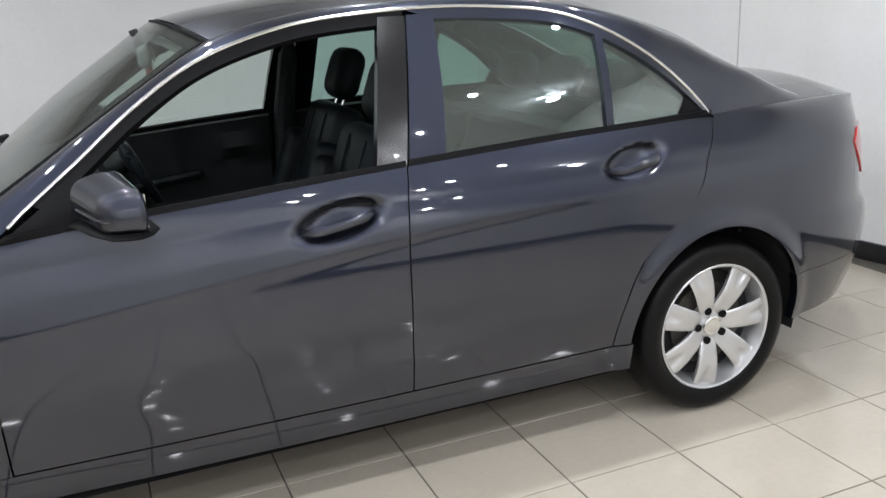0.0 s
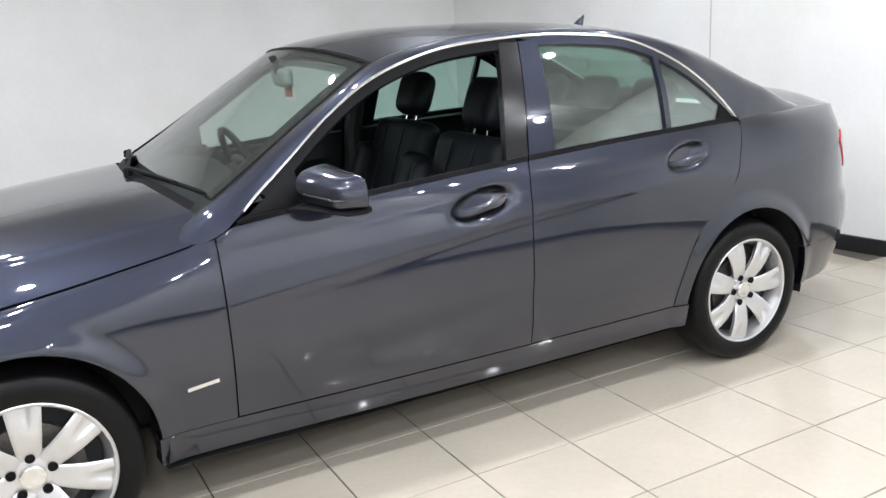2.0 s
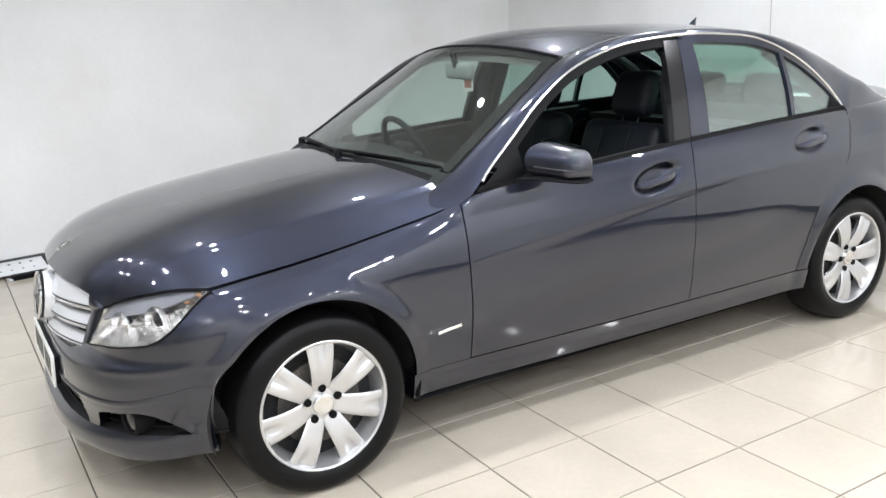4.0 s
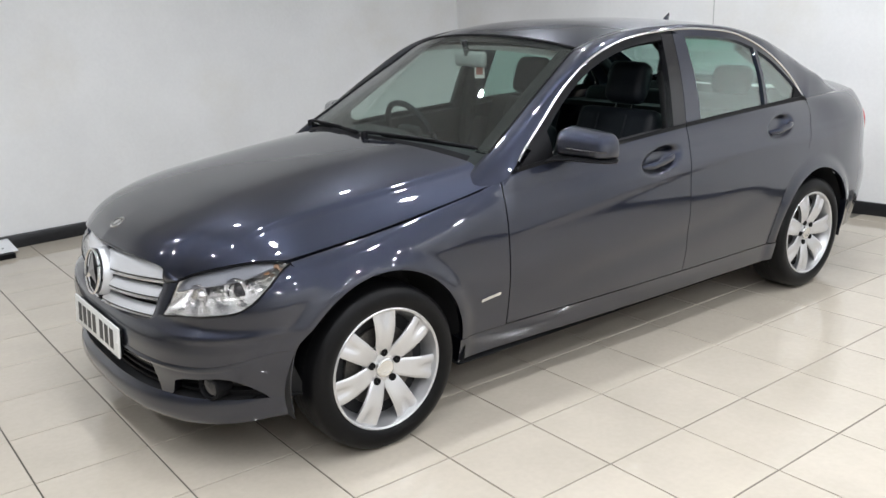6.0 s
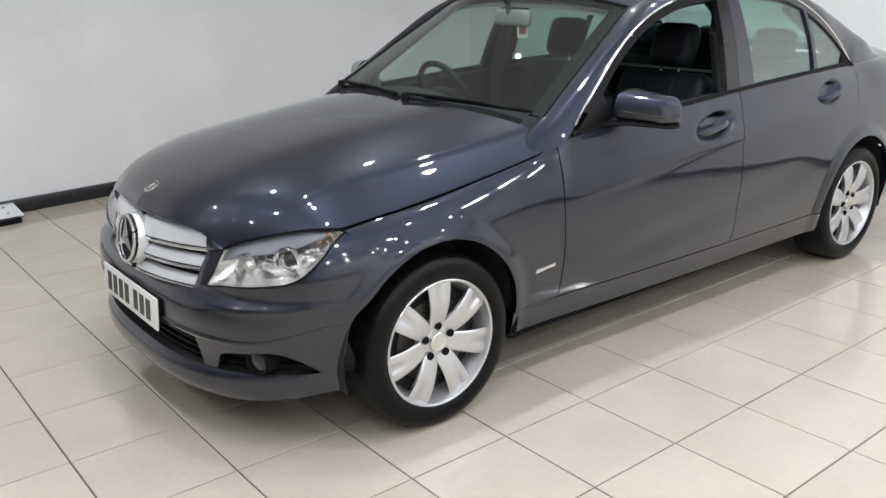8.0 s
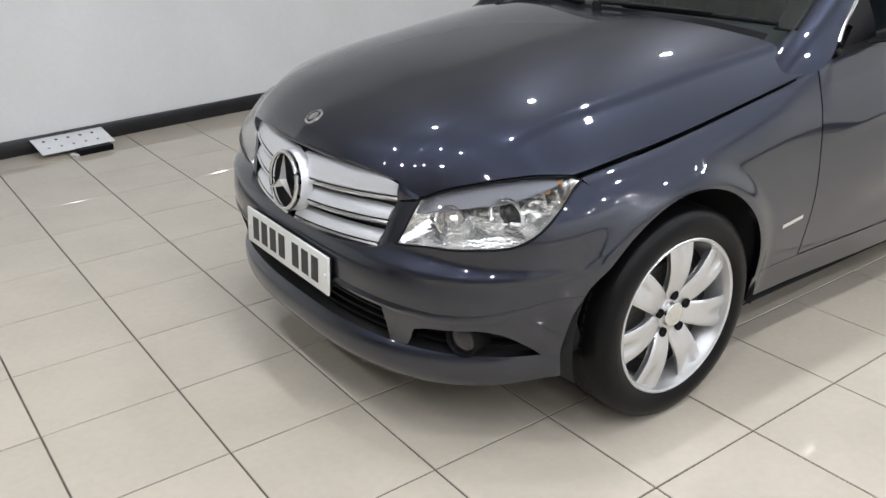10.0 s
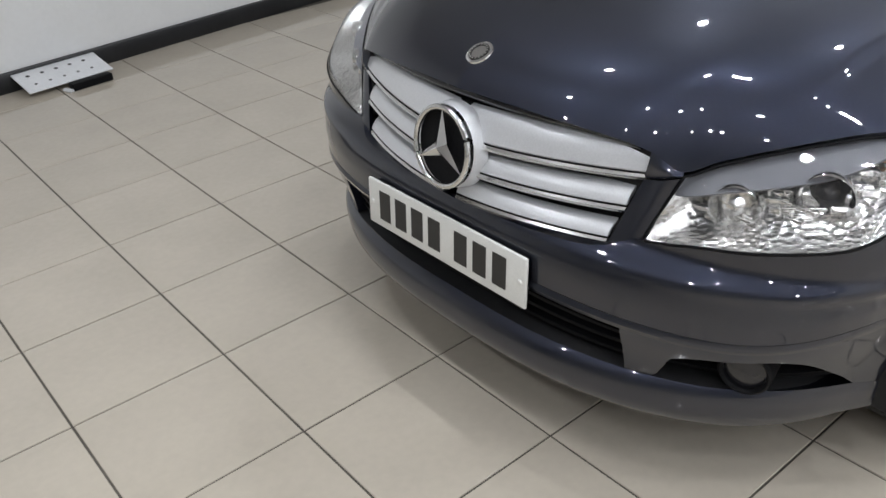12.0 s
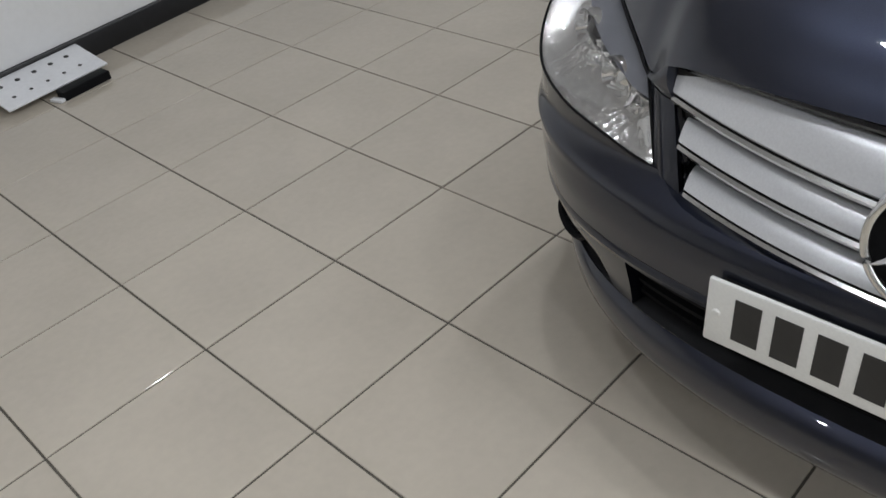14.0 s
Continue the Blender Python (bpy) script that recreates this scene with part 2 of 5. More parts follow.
def mesh_of(name, geo, mat, sharp=35):
    me = bpy.data.meshes.new(name)
    me.from_pydata(geo.v, [], geo.f)
    me.materials.append(mat)
    me.polygons.foreach_set("use_smooth", [True] * len(me.polygons))
    bm = bmesh.new()
    bm.from_mesh(me)
    bmesh.ops.remove_doubles(bm, verts=bm.verts, dist=1e-5)
    bmesh.ops.recalc_face_normals(bm, faces=bm.faces)
    bm.to_mesh(me)
    bm.free()
    me.set_sharp_from_angle(angle=radians(sharp))
    me.update()
    return me


def part(name, geo, mat, parent, label="", sharp=35):
    """One mesh object under a thing or a part."""
    ob = new(name, mesh_of(name, geo, mat, sharp))
    ob.parent = parent
    root = parent
    while root.parent:
        root = root.parent
    if root is parent:
        ob.matrix_parent_inverse = Matrix.Translation(-root.location)
    return tagged(ob, label)


def thing(name, geo, mat, label, category, kind="", group="", sharp=35):
    return tagged(new(name, mesh_of(name, geo, mat, sharp)), label, category, group, kind)


def empty(name, at, label, category, group=""):
    ob = new(name)
    ob.location, ob.empty_display_size = at, 0.2
    return tagged(ob, label, category, group)


def curve(*keys):
    """A smooth function through keys of (x, value), with no overshoot."""
    x, y = np.array(keys, float).T
    h, d = np.diff(x), np.diff(y) / np.diff(x)
    m = np.r_[d[0], np.where(d[1:] * d[:-1] > 0, 2 * d[1:] * d[:-1] / (d[1:] + d[:-1] + 1e-12), 0), d[-1]]

    def value(q):
        q = np.clip(np.asarray(q, float), x[0], x[-1])
        i = np.clip(np.searchsorted(x, q) - 1, 0, len(h) - 1)
        t = (q - x[i]) / h[i]
        return (2 * t**3 - 3 * t**2 + 1) * y[i] + (t**3 - 2 * t**2 + t) * h[i] * m[i] + (3 * t**2 - 2 * t**3) * y[i + 1] + (t**3 - t**2) * h[i] * m[i + 1]

    return value


def rail(*points):
    """A smooth space curve through points, for a run from 0 to 1 along its length."""
    p = np.array(points, float)
    s = np.r_[0, np.cumsum(np.linalg.norm(np.diff(p, axis=0), axis=1))]
    s /= s[-1]
    fs = []
    for c in range(3):
        h, d = np.diff(s), np.diff(p[:, c]) / np.diff(s)
        m = np.r_[d[0], (d[1:] * h[:-1] + d[:-1] * h[1:]) / (h[1:] + h[:-1]), d[-1]]
        fs.append((p[:, c], h, m))

    def value(q):
        q = np.clip(np.asarray(q, float), 0, 1)
        i = np.clip(np.searchsorted(s, q) - 1, 0, len(s) - 2)
        out = []
        for y, h, m in fs:
            t = (q - s[i]) / h[i]
            out.append((2 * t**3 - 3 * t**2 + 1) * y[i] + (t**3 - 2 * t**2 + t) * h[i] * m[i] + (3 * t**2 - 2 * t**3) * y[i + 1] + (t**3 - t**2) * h[i] * m[i + 1])
        return np.stack(out, -1)

    return value


def ease(x, a, b):
    t = np.clip((np.asarray(x, float) - a) / (b - a), 0, 1)
    return t * t * (3 - 2 * t)


# ---- the room ----
PITCH, TURN_TILE, TILE_X, TILE_Y = 0.3934, 0.0040, 1.685, -1.045
CORNER = np.array((3.99, 3.68))
ALONG, DOWN = np.array((-0.9940, -0.1097)), np.array((0.155, -0.988))
FAR_LEFT, FAR_RIGHT = CORNER + 12.0 * ALONG, CORNER + 9.3 * DOWN
NEAR = FAR_LEFT + 9.3 * DOWN


def wall_between(name, a, b, label, thick=0.2):
    """An upright wall whose inner face runs from a to b, with the room to the left of that way."""
    a, b = np.array(a), np.array(b)
    way = (b - a) / np.linalg.norm(b - a)
    out = np.array((way[1], -way[0]))
    n = max(2, int(np.linalg.norm(b - a) / 0.5))
    g = Geo()
    face = [[(*(a + (b - a) * i / n), z) for z in np.linspace(-0.05, CEILING + 0.1, 7)] for i in range(n + 1)]
    g.slab(face, thick, centre=(*((a + b) / 2 + out), 1.0))
    w = thing(name, g, WALL, label, "wall", "structure")
    s = Geo()
    prof = [(0.0, -0.002), (0.016, -0.002), (0.016, 0.086), (0.012, 0.092), (0.0, 0.094)]
    ends = []
    for e in (a, b):
        ends.append([(*(e - out * (d + 0.001)), z) for d, z in prof])
    s.grid(ends)
    s.f += [(0, 1, 2, 3, 4), (9, 8, 7, 6, 5)]
    return w, s


for key, (a, b, label) in {
    "wall_north": (FAR_LEFT, CORNER, "white painted wall with faint scuffs above black skirting"),
    "wall_east": (CORNER, FAR_RIGHT, "white painted wall with a fine vertical panel joint"),
    "wall_south": (FAR_RIGHT, NEAR, "plain white painted wall out of view, closing the showroom"),
    # The west wall is unseen, set far off to dim the nose's reflections.
    "wall_west": (NEAR, FAR_LEFT, "plain white painted wall out of view, closing the showroom"),
}.items():
    b_, a_ = (a, b)
    w, s = wall_between(key, a_, b_, label)
    tagged(new("baseboard", mesh_of("baseboard", s, SKIRT)), "black gloss skirting board along the foot of the wall", "skirting", "skirting boards", "structure")

# Fine joint between two wall boards of the east wall.
JOINT = CORNER + DOWN * 2.72
tagged(
    thing("trim", Geo().box((-0.004, -0.004, 0.09), (0.004, 0.0, CEILING), 0.001), JOINT_GREY, "thin grey vertical joint strip on the white wall", "trim", "structure"),
).matrix_basis = Matrix.Translation((*JOINT, 0)) @ Matrix.Rotation(math.atan2(DOWN[1], DOWN[0]), 4, "Z")

g = Geo().slab([[(*FAR_LEFT, CEILING), (*CORNER, CEILING)], [(*NEAR, CEILING), (*FAR_RIGHT, CEILING)]], 0.12, centre=(0, 0, 5))
thing("ceiling", g, CEIL, "plain light grey showroom ceiling with recessed spotlights", "ceiling", "structure")

# Recessed ceiling spots in rows over the car.
first = None
for i in range(6):
    # The row at y -5.3 is added, unseen, to brighten the south wall.
    for y in (-5.3, -4.4, -3.1, -1.8, -0.5, 0.8):
        x = -2.80 + 1.25 * i
        if first is None:
            first = empty("ceiling_spot", (x, y, CEILING), "small round recessed ceiling spotlight, switched on", "spotlight", "ceiling spots")
            part("bezel", Geo().lathe([(0.0, 0.066), (-0.006, 0.066), (-0.008, 0.058), (-0.004, 0.034), (0.0, 0.033)], (x, y, CEILING), "z", 32), WHITE_METAL, first)
            part("lens", Geo().lathe([(-0.003, 0.0005), (-0.003, 0.033)], (x, y, CEILING), "z", 24), SPOT_GLOW, first)
        else:
            copy_thing(first, Matrix.Translation((x, y, CEILING)))
        lamp = new("spot_lamp", bpy.data.lights.new("spot_lamp", "AREA"))
        lamp.data.shape, lamp.data.size, lamp.data.energy, lamp.data.color = "DISK", 0.065, SPOTS_W, WHITE
        lamp.location = (x, y, CEILING - 0.012)

# A twin lamp just below the ceiling near the corner; its glow spreads over the ceiling.
TWIN = (4.15, -3.42)
twin = empty("twin_lamp", (*TWIN, CEILING), "white ceiling fitting with two short lit lamp heads", "ceiling lamp")
part("base_plate", Geo().box((TWIN[0] - 0.16, TWIN[1] - 0.035, CEILING - 0.022), (TWIN[0] + 0.16, TWIN[1] + 0.035, CEILING - 0.001), 0.006), WHITE_METAL, twin)
for e in (-0.09, 0.09):
    head = part("lamp_head", Geo().lathe([(-0.020, 0.034), (-0.060, 0.040), (-0.075, 0.040), (-0.072, 0.036), (-0.030, 0.030)], (TWIN[0] + e, TWIN[1], CEILING), "z", 28), WHITE_METAL, twin)
    part("lens", Geo().lathe([(-0.070, 0.0005), (-0.070, 0.036)], (TWIN[0] + e, TWIN[1], CEILING), "z", 24), SPOT_GLOW, head)
glow = new("twin_glow", bpy.data.lights.new("twin_glow", "POINT"))
glow.data.shadow_soft_size, glow.data.energy, glow.data.color = 0.05, 11.0, WHITE
glow.location = (TWIN[0], TWIN[1], CEILING - 0.14)
# ---- the car: its curves ----
# x runs from the front axle to the rear, y is the half width, z the height.
WIDE = curve((-0.5, 0.855), (0.0, 0.858), (0.5, 0.853), (1.0, 0.868), (1.66, 0.880), (2.4, 0.882), (2.76, 0.876), (2.95, 0.870), (3.2, 0.866))
EDGE_Z = curve((-0.75, 0.69), (-0.33, 0.735), (-0.2, 0.752), (0.0, 0.776), (0.3, 0.825), (0.575, 0.885), (0.64, 0.912), (1.12, 0.950), (1.66, 0.982), (2.3, 1.006), (2.8, 1.014), (3.1, 1.022), (3.4, 1.018), (3.6, 1.000), (3.8, 0.97))
EDGE_Y = curve((-0.75, 0.45), (-0.33, 0.742), (0.0, 0.760), (0.3, 0.772), (0.575, 0.794), (0.64, 0.803), (1.12, 0.815), (1.66, 0.806), (2.3, 0.778), (2.8, 0.738), (3.1, 0.71), (3.4, 0.655), (3.6, 0.57), (3.8, 0.36))
ROLL = curve((-0.5, 0.14), (0.3, 0.14), (0.7, 0.15), (1.66, 0.16), (2.4, 0.19), (2.9, 0.20), (3.8, 0.14))
NOSE = curve((0.15, 0.690), (0.175, 0.710), (0.198, 0.731), (0.225, 0.740), (0.25, 0.738), (0.27, 0.730), (0.285, 0.712), (0.33, 0.710), (0.388, 0.716), (0.401, 0.721), (0.4115, 0.716), (0.45, 0.714), (0.48, 0.708), (0.50, 0.700), (0.515, 0.685), (0.53, 0.658), (0.545, 0.644), (0.60, 0.641), (0.66, 0.632), (0.76, 0.60))
TAIL = curve((0.15, 0.80), (0.25, 0.865), (0.32, 0.91), (0.4, 0.95), (0.5, 0.967), (0.58, 0.957), (0.65, 0.915), (0.75, 0.90), (0.92, 0.86), (1.02, 0.83))
BEND = curve((0.15, 2.62), (0.28, 2.75), (0.38, 3.15), (0.45, 3.25), (0.49, 3.3), (0.535, 3.75), (0.66, 3.8), (0.76, 3.2))
CREASE = curve((0.4, 0.655), (0.707, 0.697), (1.68, 0.802), (2.42, 0.845), (2.85, 0.868), (3.5, 0.90))
ARCH_R, ARCH_Z, REAR = 0.352, 0.313, 2.76


def low_side(x, z):
    """Half width of the side below its upper roll, with the flared arches, the door pulls' hollows and the tucked-in foot."""
    x, z = np.asarray(x, float), np.asarray(z, float)
    foot = np.clip(0.55 - z, 0, 1)
    y = WIDE(x) - (0.24 + 0.07 * ease(x, -0.2, 0.4) * (1 - ease(x, 2.3, 2.9))) * foot**1.6
    crease = z - CREASE(x)
    y = y + 0.0030 * np.where(crease > 0, np.exp(-crease / 0.09), np.exp(-((crease / 0.020) ** 2))) * ease(x, 0.45, 1.0) * (1 - ease(x, 3.3, 3.7))
    # the doors lean inwards from below their middle up to the windows
    lean = np.clip(z - 0.50 - 0.05 * ease(x, 0.5, 1.5), 0, 0.34)
    y = y - 0.256 * lean**2 * ease(x, -0.15, 0.25) * (1 - ease(x, 3.0, 3.5))
    wedge = z - (0.40 + 0.10 * (x - 0.6))
    y = y - 0.007 * np.exp(-((wedge / 0.06) ** 2)) * ease(x, 0.7, 1.1) * (1 - ease(x, 2.0, 2.35))
    for cx in (0.0, REAR):
        r = np.hypot(x - cx, z - ARCH_Z)
        y = y + 0.014 * (1 - ease(r, ARCH_R + 0.005, ARCH_R + 0.075))
    return y


def side(x, z):
    """Half width of the body at a length and a height."""
    x, z = np.broadcast_arrays(np.asarray(x, float), np.asarray(z, float))
    front = np.clip(1 - (np.clip(-x, 0, None) / NOSE(z)) ** BEND(z), 0, 1) ** (1 / BEND(z))
    back = np.clip(1 - (np.clip(x - 2.9, 0, None) / TAIL(z)) ** 2.5, 0, 1) ** (1 / 2.5)
    low = low_side(x, z) * front * back
    ze, ye = EDGE_Z(x), np.minimum(EDGE_Y(x), low)
    t = np.clip((z - ze + ROLL(x)) / ROLL(x), 0, 1)
    tight = 1 - ease(x, 0.40, 0.80) + 0.5 * ease(x, 2.75, 3.1)
    keep = tight * np.sqrt(np.clip(1 - t**2.2, 0, 1)) + (1 - tight) * (1 - 0.30 * t - 0.70 * t**2.3)
    y = ye + (low - ye) * keep
    for cx, cz, rx, rz in ((1.482, 0.862, 0.113, 0.044), (2.44, 0.912, 0.101, 0.040)):
        d = ((x - cx) / rx) ** 2 + ((z - cz - 0.16 * (x - cx)) / rz) ** 2
        y = y - 0.046 * np.exp(-(d**3))
    return y


def side_point(x, z, s=1.0, lift=0.0):
    return np.stack(np.broadcast_arrays(x, -(side(x, z) + lift), z), -1)


def side_sheet(left, right, bottom, top, nx, nz, squeeze=1.0, lift=0.0):
    """A panel of the car's side between two upright edges, as functions of z, and two level ones, as functions of x."""
    a, b = np.meshgrid(np.linspace(0, 1, nx), np.sin(np.linspace(0, 1, nz) ** squeeze * np.pi / 2) if squeeze != 1 else np.linspace(0, 1, nz), indexing="ij")
    x, z = np.full_like(a, 1.0), np.full_like(a, 0.6)
    for _ in range(6):
        z = bottom(x) + (top(x) - bottom(x)) * b
        x = left(z) + (right(z) - left(z)) * a
    return side_point(x, z, lift=lift)


flat = lambda v: (lambda q: np.full_like(np.asarray(q, float), v))
SILL_TOP = flat(0.318)
belt = lambda x: EDGE_Z(x)
CUT_F, CUT_B = flat(0.585), curve((0.30, 1.659), (0.60, 1.662), (0.80, 1.671), (0.92, 1.687), (1.02, 1.704))
CUT_R = curve((0.30, 2.345), (0.36, 2.352), (0.46, 2.378), (0.56, 2.42), (0.634, 2.478), (0.70, 2.573), (0.773, 2.65), (0.826, 2.685), (0.88, 2.712), (0.95, 2.762), (1.02, 2.805))


def nose_row(z, m, start=0.0, end=None, stop=None):
    """Points along the bumper's outline at a height, from the half width start to where it meets the wheel arch, or to the half width stop."""
    w, f = float(low_side(0.0, z)), float(NOSE(z))
    if end is None:
        end = -math.sqrt(max(ARCH_R**2 - (z - ARCH_Z) ** 2, 0.0)) if z < 0.628 else -0.185 - 1.15 * (z - 0.628)
    t = np.linspace(0, np.pi / 2, 500)
    x, y = -f * np.cos(t) ** (2 / BEND(z)), w * np.sin(t) ** (2 / BEND(z))
    y = side(x, np.full_like(x, z))
    k = (y >= start - 1e-4) & (x <= end)
    if stop is not None:
        k &= y <= stop
    x, y = x[k], y[k]
    s = np.r_[0, np.cumsum(np.hypot(np.diff(x), np.diff(y)))]
    q = np.linspace(0, s[-1], m)
    xs = np.interp(q, s, x)
    rise = 0.052 * ease(xs, -0.64, -0.36) * math.exp(-(((z - 0.405) / 0.085) ** 2))
    return np.stack([xs, -np.interp(q, s, y), z + rise], -1)


def across(rows):
    """Half rows from the middle outwards become whole rows, side to side."""
    rows = np.asarray(rows)
    other = rows[:, :0:-1] * np.array((1, -1, 1))
    return np.concatenate([other, rows], axis=1)


CAR = empty("car", (1.38, 0, 0), "dark grey metallic four-door saloon car with open passenger window", "car")
both = lambda g: (g, g.flipped())


def pair(name, geo, mat, parent=None, label="", sharp=35):
    """The same part on both sides of the car."""
    return [part(name, g, mat, parent or CAR, label, sharp) for g in both(geo)]


# Bonnet
BON_FRONT = curve((0, -0.672), (0.3, -0.655), (0.5, -0.625), (0.577, -0.602), (0.64, -0.572), (0.74, -0.508), (0.87, -0.412), (1.0, -0.303))
BON_LIP = curve((0, 0.737), (0.3, 0.733), (0.5, 0.722), (0.577, 0.706), (0.64, 0.673), (0.70, 0.694), (0.74, 0.705), (0.80, 0.719), (0.87, 0.733), (0.93, 0.741), (1.0, 0.742))
BON_REAR = curve((0, 0.47), (0.5, 0.50), (0.85, 0.555), (1.0, 0.578))
BON_MID = curve((-0.7, 0.796), (-0.6, 0.812), (-0.45, 0.850), (-0.2, 0.902), (0.0, 0.932), (0.3, 0.966), (0.6, 0.990))


def bonnet_base(a, x):
    zc, ze = BON_MID(x), EDGE_Z(x) + 0.001
    step = a - 0.80 - 0.045 * (x + 0.4)
    ridge = (0.0085 * (1 - ease(step, -0.008, 0.030)) + 0.005 * np.exp(-((step / 0.10) ** 2))) * ease(x, -0.55, -0.25)
    return ze + (zc - ze) * (1 - a**3.8) + ridge


def bonnet_point(u, x):
    """u: -1 to 1 from edge to edge."""
    a = np.abs(u)
    front = BON_FRONT(a)
    droop = (bonnet_base(a, front) - BON_LIP(a)) * np.exp(-np.clip(x - front, 0, None) / 0.055)
    return np.stack([x, -u * (EDGE_Y(np.maximum(x, -0.303)) - 0.003), bonnet_base(a, x) - droop], -1)


def bonnet_sheet(nu, nx):
    u, b = np.meshgrid(np.linspace(-1, 1, nu), np.linspace(0, 1, nx) ** 1.5, indexing="ij")
    x = BON_FRONT(np.abs(u)) + (BON_REAR(np.abs(u)) - BON_FRONT(np.abs(u))) * b
    return bonnet_point(u, x)


bonnet = part("bonnet", Geo().grid(bonnet_sheet(241, 60), lip=0.016, centre=(0, 0, 0)), PAINT, CAR)

# Front wings, doors, sills and rear quarters
def wing_bottom(x):
    x = np.asarray(x, float)
    arch = ARCH_Z + np.sqrt(np.clip(ARCH_R**2 - x**2, 0, None))
    seam = 0.628 + (x + 0.185) / (-0.300 + 0.185) * (0.728 - 0.628)
    return np.where(x < -0.185, seam, np.where(np.abs(x) < ARCH_R, np.maximum(arch, 0.318), 0.318))


def wing_sheet():
    xs = np.r_[np.linspace(-0.298, -0.186, 10), -ARCH_R * np.cos(np.linspace(np.arccos(0.184 / ARCH_R), np.pi, 46)), np.linspace(ARCH_R + 0.002, 0.582, 22)]
    b = np.sin(np.linspace(0, 1, 44) * np.pi / 2)
    x = np.repeat(xs[:, None], len(b), 1)
    z = wing_bottom(x) + (EDGE_Z(x) - 0.002 - wing_bottom(x)) * b
    p = side_point(x, z)
    return p


wing = Geo().grid(wing_sheet(), lip=0.022, centre=(0.2, 0.0, 0.4))
wings = pair("front_wing", wing, PAINT)
for w, s in zip(wings, (1, -1)):
    g = Geo().add(*(lambda q: (q.v, q.f))(Geo().slab(side_sheet(flat(0.44), flat(0.535), lambda x: 0.454 + 0.12 * (np.asarray(x) - 0.49), lambda x: 0.466 + 0.12 * (np.asarray(x) - 0.49), 8, 4, lift=0.006), 0.008)))
    part("wing_badge", g if s > 0 else g.flipped(), CHROME, w, "small chrome badge")

door_f = Geo().grid(side_sheet(lambda z: CUT_F(z) + 0.002, lambda z: CUT_B(z) - 0.002, lambda x: SILL_TOP(x) + 0.003, lambda x: belt(x) - 0.004, 150, 90), lip=0.02)
door_r = Geo().grid(side_sheet(lambda z: CUT_B(z) + 0.002, lambda z: CUT_R(z) - 0.002, lambda x: SILL_TOP(x) + 0.003, lambda x: belt(x) - 0.004, 140, 90), lip=0.02)
DOORS_F = pair("front_door", door_f, PAINT)
DOORS_R = pair("rear_door", door_r, PAINT)
pair("sill", Geo().grid(side_sheet(lambda z: np.full_like(z, 0.345), lambda z: np.full_like(z, 2.418), flat(0.222), lambda x: SILL_TOP(x) - 0.002, 80, 10), lip=0.05), PAINT)


def quarter_bottom(x):
    x = np.asarray(x, float)
    arch = ARCH_Z + np.sqrt(np.clip(ARCH_R**2 - (x - REAR) ** 2, 0, None))
    r = np.abs(x - REAR) < ARCH_R
    return np.where(r, np.maximum(arch, 0.44), 0.44)


def quarter_sheet():
    xs = np.r_[REAR - ARCH_R * np.cos(np.linspace(np.arccos(0.33 / ARCH_R), np.pi, 50)), np.linspace(REAR + ARCH_R + 0.003, 3.62, 46)]
    b = np.sin(np.linspace(0, 1, 50) * np.pi / 2)
    x = np.repeat(xs[:, None], len(b), 1)
    z = quarter_bottom(x) + (EDGE_Z(x) - quarter_bottom(x)) * b
    for _ in range(4):
        lo = CUT_R(z) + 0.002
        x = np.maximum(np.repeat(xs[:, None], len(b), 1), lo)
        z = np.where(x > lo + 1e-6, quarter_bottom(x), np.maximum(quarter_bottom(x), 0.0)) + (EDGE_Z(x) - quarter_bottom(x)) * b
    return side_point(x, z)


quarter = Geo().grid(quarter_sheet(), lip=0.02, centre=(2.8, 0, 0.4))
heel = []
for z in np.linspace(0.321, 0.575, 18):
    x0, x1 = float(CUT_R(z)) + 0.002, min(2.433, REAR - math.sqrt(ARCH_R**2 - (z - ARCH_Z) ** 2))
    heel.append(side_point(np.linspace(x0, max(x1, x0 + 0.002), 8), np.full(8, z)))
quarter.grid(heel, lip=0.02, centre=(2.8, 0, 0.4))
pair("rear_quarter", quarter, PAINT)


# Front bumper
LAMP_LOW = curve((-0.70, 0.536), (-0.63, 0.547), (-0.609, 0.565), (-0.576, 0.578), (-0.553, 0.586), (-0.525, 0.593), (-0.509, 0.597), (-0.489, 0.605), (-0.465, 0.619), (-0.432, 0.645), (-0.398, 0.675), (-0.363, 0.702), (-0.33, 0.722), (-0.30, 0.733))
GRILLE_LOW = curve((0, 0.502), (0.2, 0.508), (0.34, 0.518), (0.40, 0.530))


def nose_at(share, z):
    """A point of the bumper's outline at a height; share runs from the middle (0) to the wheel arch or wing (1)."""
    n, f = float(BEND(z)), float(NOSE(z))
    end = math.sqrt(max(ARCH_R**2 - (z - ARCH_Z) ** 2, 0.0)) if z < 0.628 else 0.185 + 1.15 * (z - 0.628)
    last = math.acos(min(1.0, (end / f) ** (n / 2)))
    x = -f * max(0.0, math.cos(share * last)) ** (2 / n)
    y = float(side(x, z))
    return np.array((x, -y if share > 0 else 0.0, z + 0.052 * float(ease(x, -0.64, -0.36)) * math.exp(-(((z - 0.405) / 0.085) ** 2))))


def bumper_top(share):
    """The point of the bumper's upper edge, under the grille and under the lamp."""
    for z in np.arange(0.49, 0.734, 0.001):
        p = nose_at(share, z)
        near = float(ease(-p[1], 0.385, 0.425))
        if p[2] >= float(GRILLE_LOW(-p[1])) * (1 - near) + float(LAMP_LOW(p[0])) * near:
            break
    return z


